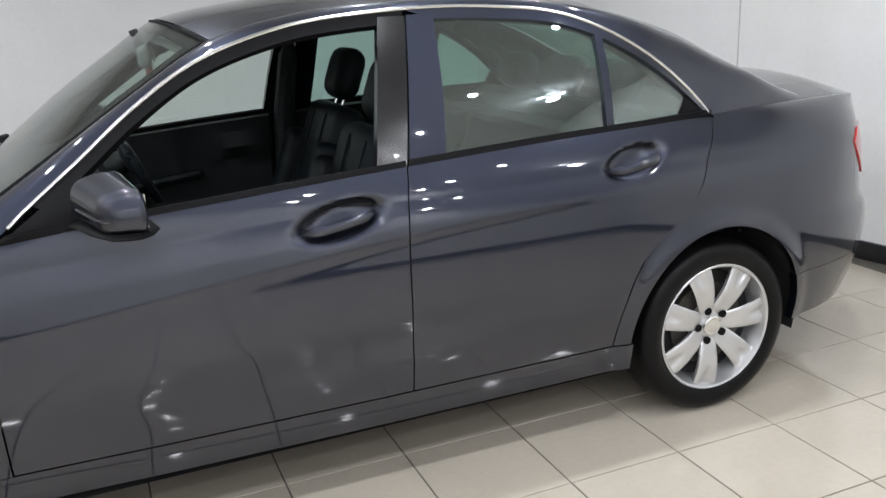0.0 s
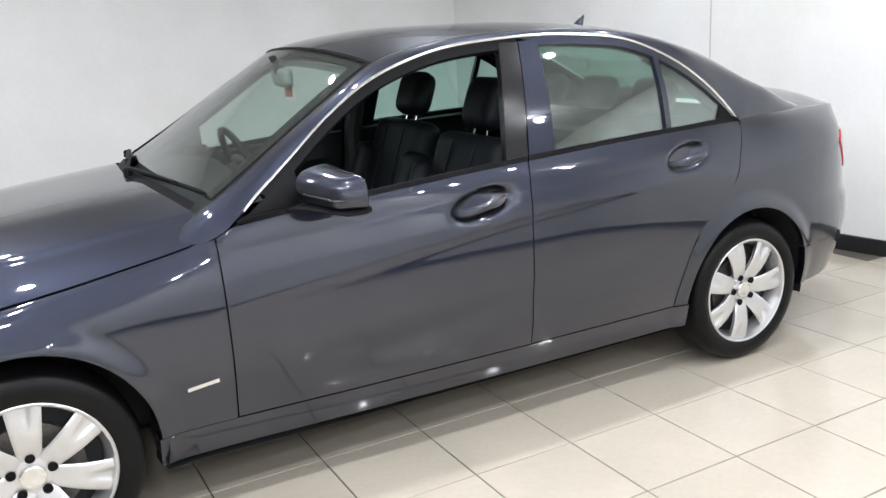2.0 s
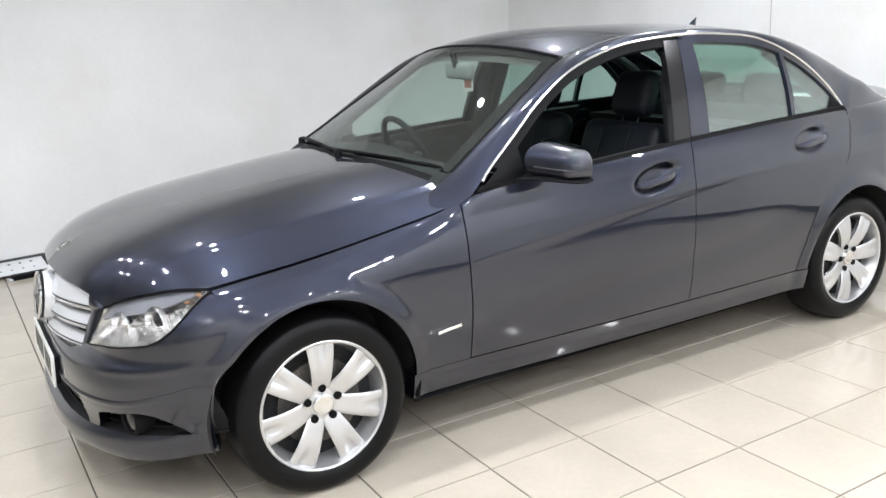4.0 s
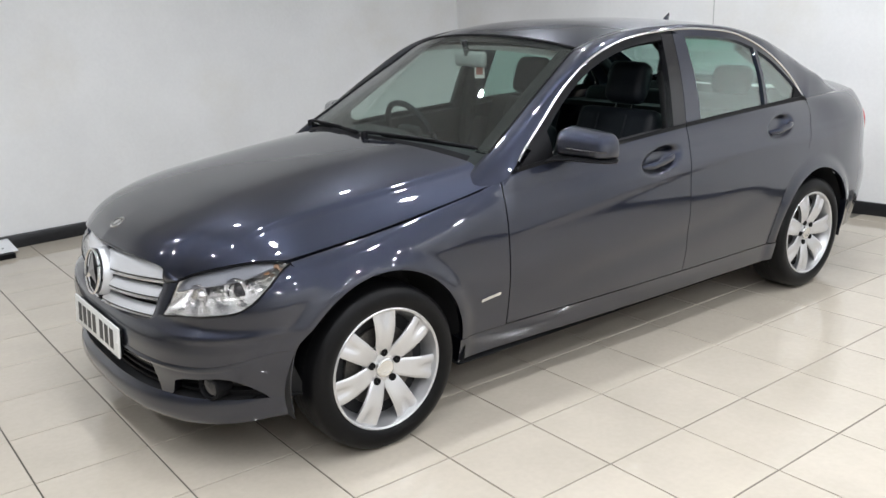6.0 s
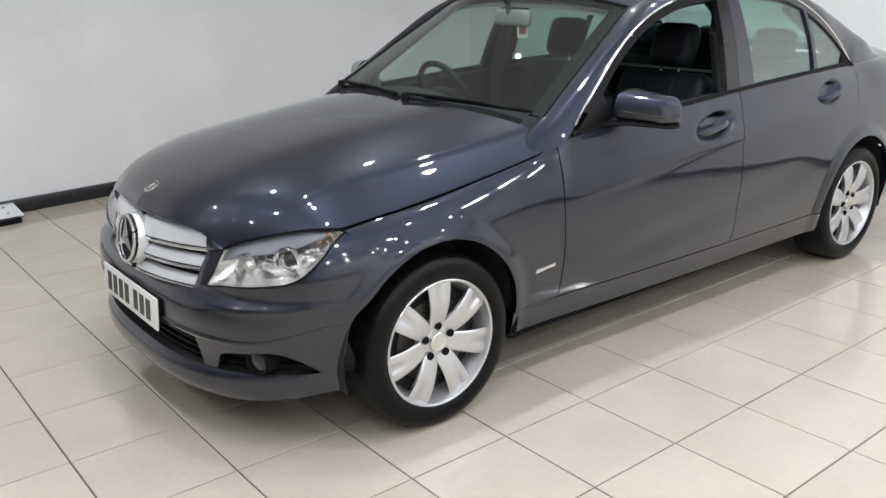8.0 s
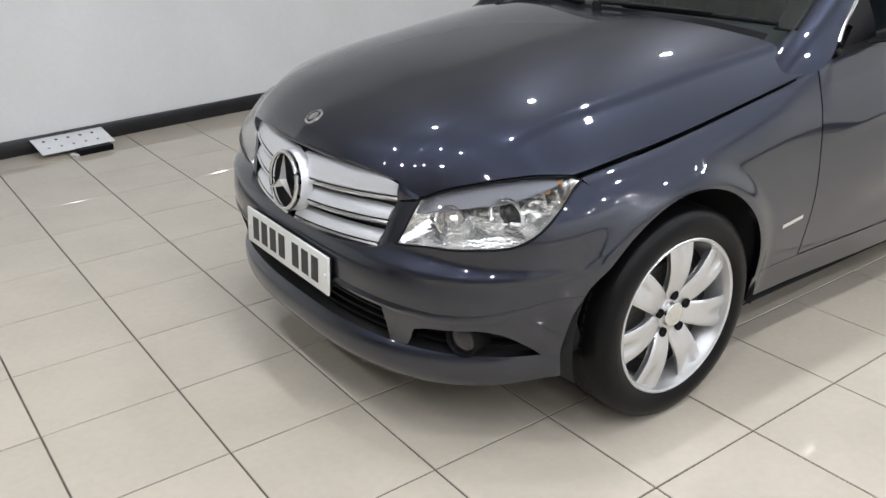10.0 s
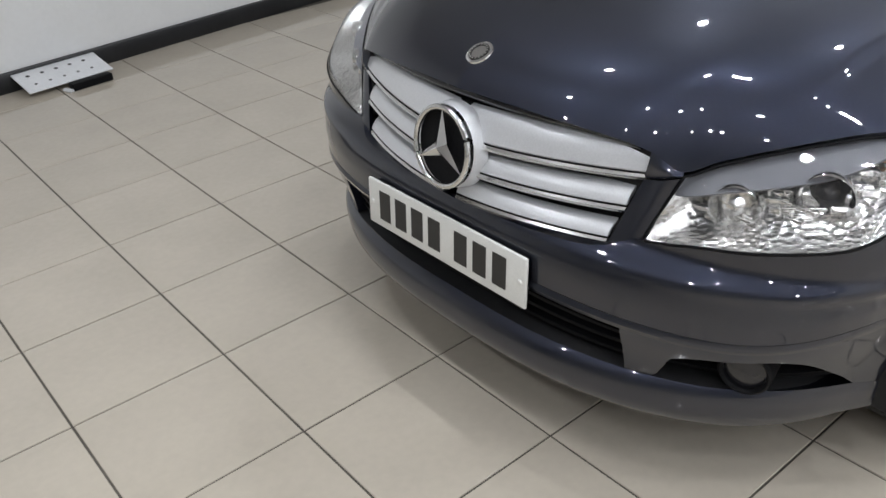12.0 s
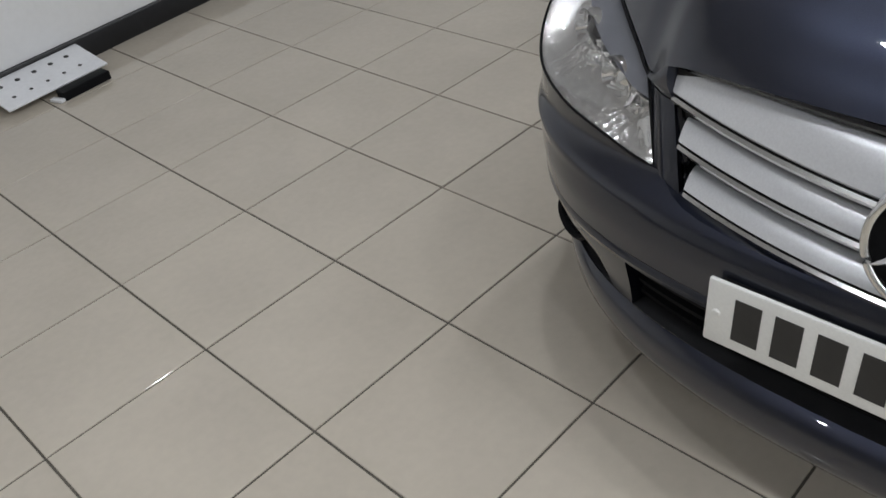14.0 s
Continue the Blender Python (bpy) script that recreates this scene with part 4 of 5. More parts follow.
# Headlamps
for sgn in (1, -1):
    fix = lambda g: g if sgn > 0 else g.flipped()
    a = np.linspace(0, 1, 44)
    us = 0.645 + (0.998 - 0.645) * a
    top = bonnet_point(us, BON_FRONT(us))
    top[:, 2] -= 0.007
    top[:, 0] -= 0.004
    k = -TOP_LINE[:, 1] > 0.432
    run = np.concatenate([[[-0.624, -0.432, 0.540]], TOP_LINE[k][1:] + np.array((-0.002, 0, 0.004))])
    far = np.r_[0, np.cumsum(np.linalg.norm(np.diff(run, axis=0), axis=1))]
    low = np.stack([np.interp(a ** 0.9 * far[-1], far, run[:, c]) for c in range(3)], -1)
    mix = np.linspace(0, 1, 16)[:, None, None]
    sheet = low[None] * (1 - mix) + top[None] * mix
    puff = (np.sin(np.pi * mix) * 0.026) * np.clip(np.minimum(a * 9, (1 - a) * 5), 0, 1)[None, :, None]
    sheet = sheet + puff * np.array((-0.80, -0.60, 0.1))
    LAMP = part("headlamp", fix(Geo().grid(sheet + np.array((0.085, 0.050, 0.0)) * (0.03 + np.sin(np.pi * mix) ** 0.6 * np.clip(np.minimum(a * 7, (1 - a) * 4), 0, 1)[None, :, None]))), REFLECTOR, CAR, "clear headlamp with chromed reflectors")
    part("lens", fix(Geo().slab(sheet, 0.003, centre=(0, 0, 0.5))), LENS, LAMP, "clear lamp lens")
    part("gasket", fix(Geo().tube(np.concatenate([sheet[0], sheet[-1][::-1]]), 0.0026, 6, closed=True)), BLACK, LAMP)
    lid = low[None] * (1 - np.linspace(0.69, 0.99, 5)[:, None, None]) + top[None] * np.linspace(0.69, 0.99, 5)[:, None, None]
    lid = lid + np.array((0.012, 0.009, -0.004)) + 0.4 * np.sin(np.pi * np.linspace(0.69, 0.99, 5))[:, None, None] * 0.05 * np.array((-0.8, -0.6, 0)) * np.clip(np.minimum(a * 9, (1 - a) * 5), 0, 1)[None, :, None]
    part("bezel", fix(Geo().slab(lid[:, 1:-5], 0.006, centre=(0, 0, 0.5))), LAMP_GREY, LAMP, "grey upper lamp lid")
    for k, m, r in ((0.27, 0.37, 0.045), (0.55, 0.40, 0.047)):
        i = int(k * 43)
        c = low[i] * (1 - m) + top[i] * m + np.array((0.045, 0.030, 0))
        put = Matrix.Translation(c) @ Matrix.Rotation(radians(24), 4, "Z")
        ring = part("projector", fix(Geo().lathe([(0.05, r * 0.55), (0.02, r * 0.85), (-0.022, r), (-0.027, r * 0.95), (-0.022, r * 0.88), (0.015, r * 0.72), (0.03, r * 0.42)], (0, 0, 0), "x", 36).moved(put)), CHROME, LAMP)
        part("bulb_glass", fix(Geo().lathe([(-0.022, 0.0005), (-0.018, r * 0.3), (-0.004, r * 0.55), (0.014, r * 0.70)], (0, 0, 0), "x", 28).moved(put)), REFLECTOR if k < 0.4 else DIM_LENS, LAMP)
    rng = random.Random(3)
    for k in range(110):
        i = rng.randint(3, 34)
        m = rng.uniform(0.08, 0.68)
        c = low[i] * (1 - m) + top[i] * m + np.array((0.052, 0.035, 0))
        w, h = rng.uniform(0.007, 0.019), rng.uniform(0.004, 0.008)
        facet = Geo().box((-0.006, -w, -h), (0.006, w, h), 0.003).moved(Matrix.Translation(c) @ Matrix.Rotation(radians(24 + rng.uniform(-25, 25)), 4, "Z") @ Matrix.Rotation(radians(rng.uniform(-35, 35)), 4, "Y"))
        part("facet", fix(facet), REFLECTOR, LAMP)
    for i, m in ((33, 0.52), (37, 0.58)):
        c = low[i] * (1 - m) + top[i] * m + np.array((0.028, 0.022, 0))
        part("side_bulb", fix(Geo().lathe([(-0.008, 0.0005), (-0.006, 0.004), (0.0, 0.0065), (0.012, 0.006)], (0, 0, 0), "x", 14).moved(Matrix.Translation(c))), AMBER, LAMP, "amber indicator bulb")

# Grille with three slats a side and a ringed star
GRILLE = part("grille", Geo().grid([[(-0.585 - 0.05 * (1 - (y / 0.44) ** 2), y, z) for y in np.linspace(-0.43, 0.43, 24)] for z in np.linspace(0.49, 0.70, 5)]), CAVITY, CAR, "silver three-slat grille with chrome edges")
front_x = lambda y, z: -0.700 + 0.090 * (np.abs(y) / 0.44) ** 2.1 + 0.16 * (z - 0.55)
half = lambda z: float(np.interp(z, (0.49, 0.52, 0.71), (0.345, 0.368, 0.434)))
edge_top = lambda y: float(bonnet_point(np.array(abs(y) / 0.742), BON_FRONT(np.array(abs(y) / 0.742)))[2]) - 0.012
for k, (z0, z1) in enumerate(((0.664, 0.709), (0.599, 0.632), (0.533, 0.560))):
    for sgn in (1, -1):
        y = sgn * np.linspace(0.02, half((z0 + z1) / 2) - 0.006, 30)
        drop = -0.014 * (1 - np.abs(y) / 0.43)
        rows = []
        for b, back in ((0.0, 0.002), (0.06, 0.0), (0.4, 0.004), (0.75, 0.012), (0.93, 0.020), (1.0, 0.030)):
            z = z0 + (z1 - z0) * b + drop * (1.7 - 0.4 * k) + (0.0 if k else 0.016 * b * (1 - (np.abs(y) / 0.44) ** 2))
            rows.append(np.stack([front_x(y, z) + back, y, z], -1))
        part("slat", Geo().slab(np.array(rows), 0.012, centre=(0, 0, 0.6)), SLAT, GRILLE)
        part("slat_edge", Geo().slab(np.array([np.array(rows)[0] + np.array((e, 0, d)) for d, e in ((-0.0165, 0.004), (-0.0140, -0.003), (-0.0075, -0.0065), (-0.0030, -0.002))]), 0.008, centre=(0, 0, 0.6)), SATIN, GRILLE, "chrome lower edge")
        # Black strip paints the shade of the gap between slat and chrome edge.
        part("slat_gap_shade", Geo().slab(np.array([np.array(rows)[0] + np.array((e, 0, d)) for d, e in ((-0.0040, 0.000), (-0.0008, -0.0018))]), 0.004, centre=(0, 0, 0.6)), BLACK, GRILLE, "black strip for the shaded gap above the chrome edge")
outline = [(y, edge_top(y)) for y in np.linspace(-0.432, 0.432, 40)] + [(0.368 - 0.0 * t + 0.064 * (1 - t), 0.690 - (0.690 - 0.522) * t) for t in np.linspace(0.1, 1, 8)] + [(y, 0.494 + 0.026 * (abs(y) / 0.368) ** 1.4) for y in np.linspace(0.360, -0.360, 40)] + [(-0.368 - 0.064 * (1 - t), 0.690 - (0.690 - 0.522) * t) for t in np.linspace(1, 0.1, 8)]
path = np.array([(front_x(y, z) + 0.016, y, z) for y, z in outline])
part("grille_frame", Geo().tube(path, 0.0075, 8, closed=True), BLACK_GLOSS, GRILLE)
CEN, TIP = Vector((-0.720, 0, 0.624)), Matrix.Rotation(radians(9), 4, "Y")
to_star = Matrix.Translation(CEN) @ TIP
star = part("star_ring", Geo().tube([(0, 0.081 * math.cos(t), 0.081 * math.sin(t)) for t in np.linspace(0, 2 * np.pi, 64, endpoint=False)], 0.0060, 14, closed=True).moved(to_star), SATIN, CAR, "chrome ring with a three-pointed star")
part("star_back", Geo().lathe([(0.010, 0.0005), (0.012, 0.05), (0.010, 0.080)], (0, 0, 0), "x", 40).moved(to_star), BLACK, star)
part("star_collar", Geo().lathe([(0.046, 0.091), (0.034, 0.090), (0.022, 0.0875), (0.013, 0.0845)], (0, 0, 0), "x", 48).moved(to_star), SLAT, star, "silver collar round the star")
arm = Geo()
for k in range(3):
    t = radians(90 + 120 * k)
    d, e = np.array((0, math.cos(t), math.sin(t))), np.array((0, -math.sin(t), math.cos(t)))
    o, f = np.zeros(3), np.array((-0.014, 0, 0))
    arm.add([0.080 * d, 0.014 * (e + 0.58 * d) * 1.2, f, 0.013 * (-e + 0.58 * d) * 1.2, 0.080 * d + f * 0.25], [(0, 1, 4), (1, 2, 4), (2, 3, 4), (3, 0, 4)])
part("star", arm.moved(to_star), CHROME, star, sharp=10)
badge = Geo().lathe([(0.0, 0.030), (0.003, 0.029), (0.005, 0.025), (0.004, 0.022), (0.005, 0.010), (0.005, 0.0005)], (0, 0, 0), "z", 36)
b0, b1 = bonnet_point(np.array(0.0), np.array(-0.624)), bonnet_point(np.array(0.0), np.array(-0.590))
to_badge = Matrix.Translation((b0 + b1) / 2 - np.array((0, 0, 0.001))) @ Matrix.Rotation(-math.atan2(b1[2] - b0[2], b1[0] - b0[0]), 4, "Y")
disc = part("bonnet_badge", badge.moved(to_badge), CHROME, bonnet, "small round chrome badge with a dark ring")
part("badge_ring", Geo().lathe([(0.0052, 0.0165), (0.0062, 0.0175), (0.0062, 0.0215), (0.0052, 0.0225)], (0, 0, 0), "z", 36).moved(to_badge), BLACK_GLOSS, disc)
laurel = Geo()
for k in range(16):
    t = 2 * math.pi * k / 16
    laurel.lathe([(0.0058, 0.0022), (0.0070, 0.0016), (0.0072, 0.0003)], (0.0195 * math.cos(t), 0.0195 * math.sin(t), 0), "z", 8)
part("badge_leaves", laurel.moved(to_badge), CHROME, disc)

# Door mirrors
for sgn, door in zip((1, -1), DOORS_F):
    fix = lambda g: g if sgn > 0 else g.flipped()
    rows = []
    for t in np.linspace(0, 1, 32):
        y = 0.836 + 0.204 * t
        close = math.sqrt(max(0.0, 1 - max(0.0, (t - 0.80) / 0.205) ** 2.4)) * math.sqrt(max(0.0, 1 - max(0.0, (0.12 - t) / 0.125) ** 2.4))
        up, dn = 0.072 * (1 - 0.16 * t) * close + 0.002, 0.044 * (1 - 0.10 * t) * (0.35 + 0.65 * close)
        dep = 0.092 * (1 - 0.25 * t) * (0.25 + 0.75 * close)
        cx, cz = 0.910 + 0.050 * t, 0.998 - 0.014 * t
        row = []
        for q in np.linspace(0, 2 * np.pi, 36, endpoint=False):
            c, s_ = math.cos(q), math.sin(q)
            ex = math.copysign(abs(c) ** (0.95 if c < 0 else 0.6), c)
            ez = math.copysign(abs(s_) ** (0.62 if s_ > 0 else 0.5), s_)
            row.append((cx + dep * ex * (1.0 if c < 0 else 0.50), -y, cz + (up if s_ > 0 else dn) * ez))
        rows.append(row)
    shell = Geo().grid(rows, close_v=True)
    n = len(rows[0])
    k = len(shell.v)
    shell.f += [tuple(range(n)), tuple(range(k - n, k))]
    mirror = part("door_mirror", fix(shell), PAINT, CAR, "grey door mirror with a slim indicator line", sharp=60)
    foot = Geo().tube([(0.84, -0.765, 0.930), (0.87, -0.82, 0.945), (0.905, -0.88, 0.951), (0.93, -0.95, 0.949), (0.958, -1.012, 0.944), (0.975, -1.036, 0.942)], [0.050, 0.062, 0.078, 0.076, 0.062, 0.030], 20, 0.17)
    part("mirror_base", fix(foot), BLACK, mirror, "black mirror foot")
    ind = Geo().tube([(0.910 + 0.05 * t - 0.0915 * (1 - 0.25 * t) * (0.25 + 0.75 * math.sqrt(max(0, 1 - max(0, (t - 0.80) / 0.205) ** 2.4))), -(0.836 + 0.204 * t), 0.997 - 0.014 * t) for t in np.linspace(0.28, 0.97, 18)], 0.0040, 8)
    part("indicator", fix(ind), DIM_LENS, mirror, "slim clear indicator strip")
    face = Geo().slab([[(0.940 + 0.045 * t, -(0.858 + 0.150 * t), z - 0.012 * t) for t in np.linspace(0, 1, 6)] for z in (0.968, 1.046)], 0.003)
    part("mirror_glass", fix(face), CHROME, mirror, "mirror glass")

# Tail lamps, rear bumper, boot
def tail_row(z, m, x0=3.0, inset=0.0, stop=0.0):
    w, f = float(low_side(2.9, z)), float(TAIL(z))
    t = np.linspace(0, np.pi / 2, 500)
    x = 2.9 + f * np.sin(t) ** (2 / 2.5)
    y = side(x, np.full_like(x, z))
    k = (x >= x0) & (y >= stop)
    x, y = x[k], y[k]
    s = np.r_[0, np.cumsum(np.hypot(np.diff(x), np.diff(y)))]
    q = np.linspace(0, s[-1], m)
    return np.stack([np.interp(q, s, x) + inset, -np.interp(q, s, y) - inset, np.full(m, z)], -1)


def shut(rows):
    rows = np.asarray(rows)
    return np.concatenate([rows, rows[:, ::-1] * np.array((1, -1, 1))], axis=1)


part("rear_bumper", Geo().grid(shut([tail_row(z, 60, REAR + math.sqrt(max(ARCH_R**2 - (z - ARCH_Z) ** 2, 0)) + 0.001) for z in np.linspace(0.262, 0.438, 12)]), lip=0.03, centre=(2.8, 0, 0.4)), PAINT, CAR)
part("rear_panel", Geo().grid(shut([tail_row(z, 40, 3.62) for z in np.linspace(0.445, 0.94, 14)]), lip=0.01, centre=(2.8, 0, 0.5)), PAINT, CAR)
pair("tail_lamp", Geo().slab([tail_row(z, 24, 3.425 + 0.95 * max(0, 0.853 - z) + 1.3 * max(0, z - 0.857), 0.004, 0.36) for z in np.linspace(0.72, 0.900, 13)], 0.012, centre=(2.8, 0, 0.5)), RED, None, "red tail lamp")
boot = []
for x in np.linspace(3.05, 3.70, 26):
    ye, ze = float(EDGE_Y(x)) - 0.004, float(EDGE_Z(x))
    boot.append([(x, -q * ye, ze + (0.070 - 0.055 * float(ease(x, 3.45, 3.72))) * (1 - abs(q) ** 3.4)) for q in np.linspace(-1, 1, 31)])
part("boot_lid", Geo().grid(boot, lip=0.012, centre=(3.3, 0, 0.5)), PAINT, CAR)

# Roof aerial, scuttle and wipers
fin = Geo()
rows = []
for t in np.linspace(0, 1, 10):
    L = 0.060 * (1 - t) ** 0.8 + 0.004
    rows.append([(2.515 + 0.062 * t ** 1.2 + L * (1 + c) / 2 * 1.0, 0.009 * (1 - 0.85 * t) * math.sin(q) * (1 - 0.3 * c), 1.424 + 0.046 * t) for q, c in ((q, math.cos(q)) for q in np.linspace(0, 2 * np.pi, 16, endpoint=False))])
fin.grid(rows, close_v=True)
fin.f.append(tuple(range(len(fin.v) - 16, len(fin.v))))
part("roof_aerial", fin, PAINT, CAR)
SCREEN = over((0.058, s0 - 0.004), [(0, 0.015), (0.4, 0.042), (1, 0.055)], [(0, -0.050), (0.5, -0.075), (1, -0.088)], 60, 0.004)


def on_screen(x, y):
    """Height of the windscreen over a point of the plan."""
    rows = np.array([(np.interp(y, r[::-1, 1], r[::-1, 0]), np.interp(y, r[::-1, 1], r[::-1, 2])) if r[0, 1] > r[-1, 1] else (np.interp(y, r[:, 1], r[:, 0]), np.interp(y, r[:, 1], r[:, 2])) for r in SCREEN])
    return float(np.interp(x, rows[:, 0], rows[:, 1]))


cowl = []
for q in np.linspace(-0.80, 0.80, 41):
    x0 = float(BON_REAR(abs(q)))
    p = bonnet_point(np.array(q), np.array(x0))
    cowl.append([(x0 - 0.04, p[1], p[2] - 0.03), (x0 + 0.002, p[1], p[2] - 0.012), (x0 + 0.018, p[1], min(p[2], on_screen(x0 + 0.018, p[1]) + 0.003)), (x0 + 0.030, p[1], min(p[2] + 0.012, on_screen(x0 + 0.030, p[1]) + 0.002))])
part("scuttle", Geo().grid(cowl), BLACK, CAR, "black plastic scuttle panel")
for y0, y1, d0, d1 in ((-0.02, -0.64, 0.490, 0.603), (0.64, 0.05, 0.594, 0.488)):
    p = np.linspace(0, 1, 22)
    ys = y0 + (y1 - y0) * p
    xs = d0 + (d1 - d0) * p
    zs = np.array([max(on_screen(x, y), float(bonnet_point(np.array(-y / 0.79), np.array(float(BON_REAR(abs(y) / 0.79))))[2]) - 0.008) for x, y in zip(xs, ys)])
    w = part("wiper", Geo().tube(np.stack([xs, ys, zs + 0.017], -1)[:15], np.linspace(0.011, 0.006, 15), 8, 0.7), BLACK, CAR, "black wiper arm")
    part("wiper_blade", Geo().tube(np.stack([xs + 0.006, ys, zs + 0.009], -1)[3:], np.r_[0.004, np.full(17, 0.0068), 0.004], 8, 1.2), BLACK, w)
    part("wiper_pivot", Geo().lathe([(-0.01, 0.017), (0.012, 0.016), (0.019, 0.011), (0.020, 0.0005)], (xs[0] - 0.008, y0, zs[0] + 0.002), "z", 16), BLACK, w)


# ---- wheels ----
def wheel_parts(put, sgn):
    fix = lambda g: (g if sgn > 0 else g.flipped()).moved(put)
    # built about the origin, outer face towards -y
    tyre = part("wheel", fix(Geo().lathe([(0.10, 0.215), (0.103, 0.25), (0.098, 0.277), (0.080, 0.298), (0.040, 0.3045), (-0.040, 0.3045), (-0.080, 0.299), (-0.092, 0.291), (-0.100, 0.274), (-0.1035, 0.255), (-0.1015, 0.240), (-0.096, 0.229), (-0.088, 0.219)], (0, 0, 0), "y", 96)), RUBBER, CAR, "black tyre on a silver seven-spoke alloy rim")
    rim = part("rim", fix(Geo().lathe([(-0.086, 0.220), (-0.095, 0.2245), (-0.0975, 0.221), (-0.094, 0.2145), (-0.078, 0.209), (-0.060, 0.200), (-0.030, 0.192), (0.05, 0.188), (0.09, 0.205)], (0, 0, 0), "y", 96)), ALLOY, tyre, "silver seven-spoke alloy rim")
    for k in range(7):
        t0 = 2 * np.pi * k / 7 + np.pi / 2
        rows = []
        for q in np.linspace(0, 1, 18):
            r = 0.048 + 0.166 * q
            w = 0.0305 + 0.0185 * q
            y = -0.066 - 0.013 * math.sin(np.pi * min(1, q * 1.02)) - 0.016 * q
            row = []
            for v in np.linspace(-1, 1, 19):
                groove = 0.0075 * math.exp(-((v / (0.05 + 0.33 * q)) ** 4)) * float(ease(q, 0.50, 0.85))
                h = y + 0.005 * abs(v) ** 8 + groove
                row.append((r * math.cos(t0) - v * w * math.sin(t0), h, r * math.sin(t0) + v * w * math.cos(t0)))
            rows.append(row)
        part("spoke", fix(Geo().slab(rows, 0.030, centre=(0, 1.0, 0))), ALLOY, tyre)
    part("hub", fix(Geo().lathe([(-0.035, 0.074), (-0.062, 0.070), (-0.066, 0.062), (-0.066, 0.0365), (-0.068, 0.035)], (0, 0, 0), "y", 48)), ALLOY, tyre)
    part("hub_cap", fix(Geo().lathe([(-0.060, 0.036), (-0.077, 0.035), (-0.080, 0.031), (-0.0805, 0.023), (-0.079, 0.019), (-0.080, 0.0005)], (0, 0, 0), "y", 36)), SATIN, tyre, "satin centre cap")
    for k in range(5):
        t = 2 * np.pi * k / 5 + np.pi / 2
        part("wheel_bolt", fix(Geo().lathe([(-0.060, 0.0135), (-0.0745, 0.0135), (-0.0750, 0.0115), (-0.072, 0.010), (-0.072, 0.0005)], (0.056 * math.cos(t), 0, 0.056 * math.sin(t)), "y", 16)), BLACK, tyre)
    part("brake_disc", fix(Geo().lathe([(-0.038, 0.06), (-0.040, 0.145), (-0.032, 0.147), (-0.030, 0.06)], (0, 0, 0), "y", 48)), STEEL, tyre)
    # Black disc close behind the spokes, standing in for the shade inside the rim.
    part("rim_shade", fix(Geo().lathe([(-0.026, 0.002), (-0.026, 0.194)], (0, 0, 0), "y", 32)), CAVITY, tyre)
    tread = Geo()
    for r0 in (-0.030, 0.0, 0.030):
        tread.lathe([(r0 - 0.003, 0.3047), (r0 + 0.003, 0.3047)], (0, 0, 0), "y", 64)
    part("tread_groove", fix(tread), CAVITY, tyre)


for x in (0.0, REAR):
    for sgn in (1, -1):
        wheel_parts(Matrix.Translation((x, -0.762 * sgn, 0.3047)) @ Matrix.Rotation(-0.32 if x else 0.02, 4, "Y"), sgn)

# ---- cabin ----
def seat(name, cx, cy, width, bench=False):
    """A seat that faces the bonnet: cushion, back, bolsters and head restraint."""
    def pad(lo, hi, bevel, m):
        return Geo().box(lo, hi, bevel).moved(m)
    at = Matrix.Translation((cx, cy, 0))
    lean = at @ Matrix.Translation((0.26, 0, 0.52)) @ Matrix.Rotation(radians(20), 4, "Y")
    w = width / 2
    s = part(name, pad((-0.30, -w, 0.30), (0.27, w, 0.50), 0.06, at), LEATHER, CAR, "black leather seat")
    part("backrest", pad((-0.055, -w, -0.06), (0.075, w, 0.545), 0.055, lean), LEATHER, s)
    if not bench:
        for q in (-1, 1):
            part("bolster", pad((-0.115, q * w - 0.045, -0.02), (0.04, q * w + 0.045, 0.40), 0.043, lean), LEATHER, s)
        for q in (-0.35, 0.35):
            part("piping", Geo().tube([Vector(lean @ Vector((-0.058, q * w, z))) for z in np.linspace(0.0, 0.5, 8)], 0.004, 6), LEATHER, s)
    for y in ((0,) if not bench else (-0.38, 0, 0.38)):
        h = part("headrest", pad((-0.055, y - 0.118, 0.565 - 0.02 * bench), (0.055, y + 0.118, 0.775 - 0.07 * bench), 0.054, lean), LEATHER, s)
        for q in (-0.05, 0.05):
            part("post", Geo().tube([Vector(lean @ Vector((0.01, y + q, z))) for z in (0.50, 0.62)], 0.006, 8), CHROME, s)
    return s


seat("front_seat", 1.31, -0.38, 0.50)
seat("front_seat", 1.39, 0.39, 0.50)
seat("rear_bench", 2.19, 0.0, 1.28, True)
dash = []
for y in np.linspace(-0.665, 0.665, 25):
    hump = 0.03 * math.exp(-(((y - 0.37) / 0.2) ** 2))
    dash.append([(0.56, y, 0.880), (0.63, y, 0.935 + hump), (0.80, y, 0.950 + hump), (0.90, y, 0.925 + hump), (0.94, y, 0.84), (0.92, y, 0.70), (0.80, y, 0.55)])
part("dashboard", Geo().grid(dash), CABIN, CAR, "dark grey dashboard")
centre, tilt = Vector((1.02, 0.37, 0.905)), Matrix.Rotation(radians(-24), 4, "Y")
ring = [Vector(centre + tilt @ Vector((0, 0.185 * math.cos(t), 0.185 * math.sin(t)))) for t in np.linspace(0, 2 * np.pi, 48, endpoint=False)]
wheel = part("steering_wheel", Geo().tube(ring, 0.015, 10, closed=True), LEATHER, CAR, "black steering wheel")
part("boss", Geo().box((-0.03, -0.085, -0.06), (0.02, 0.085, 0.06), 0.025).moved(Matrix.Translation(centre) @ tilt), CABIN, wheel)
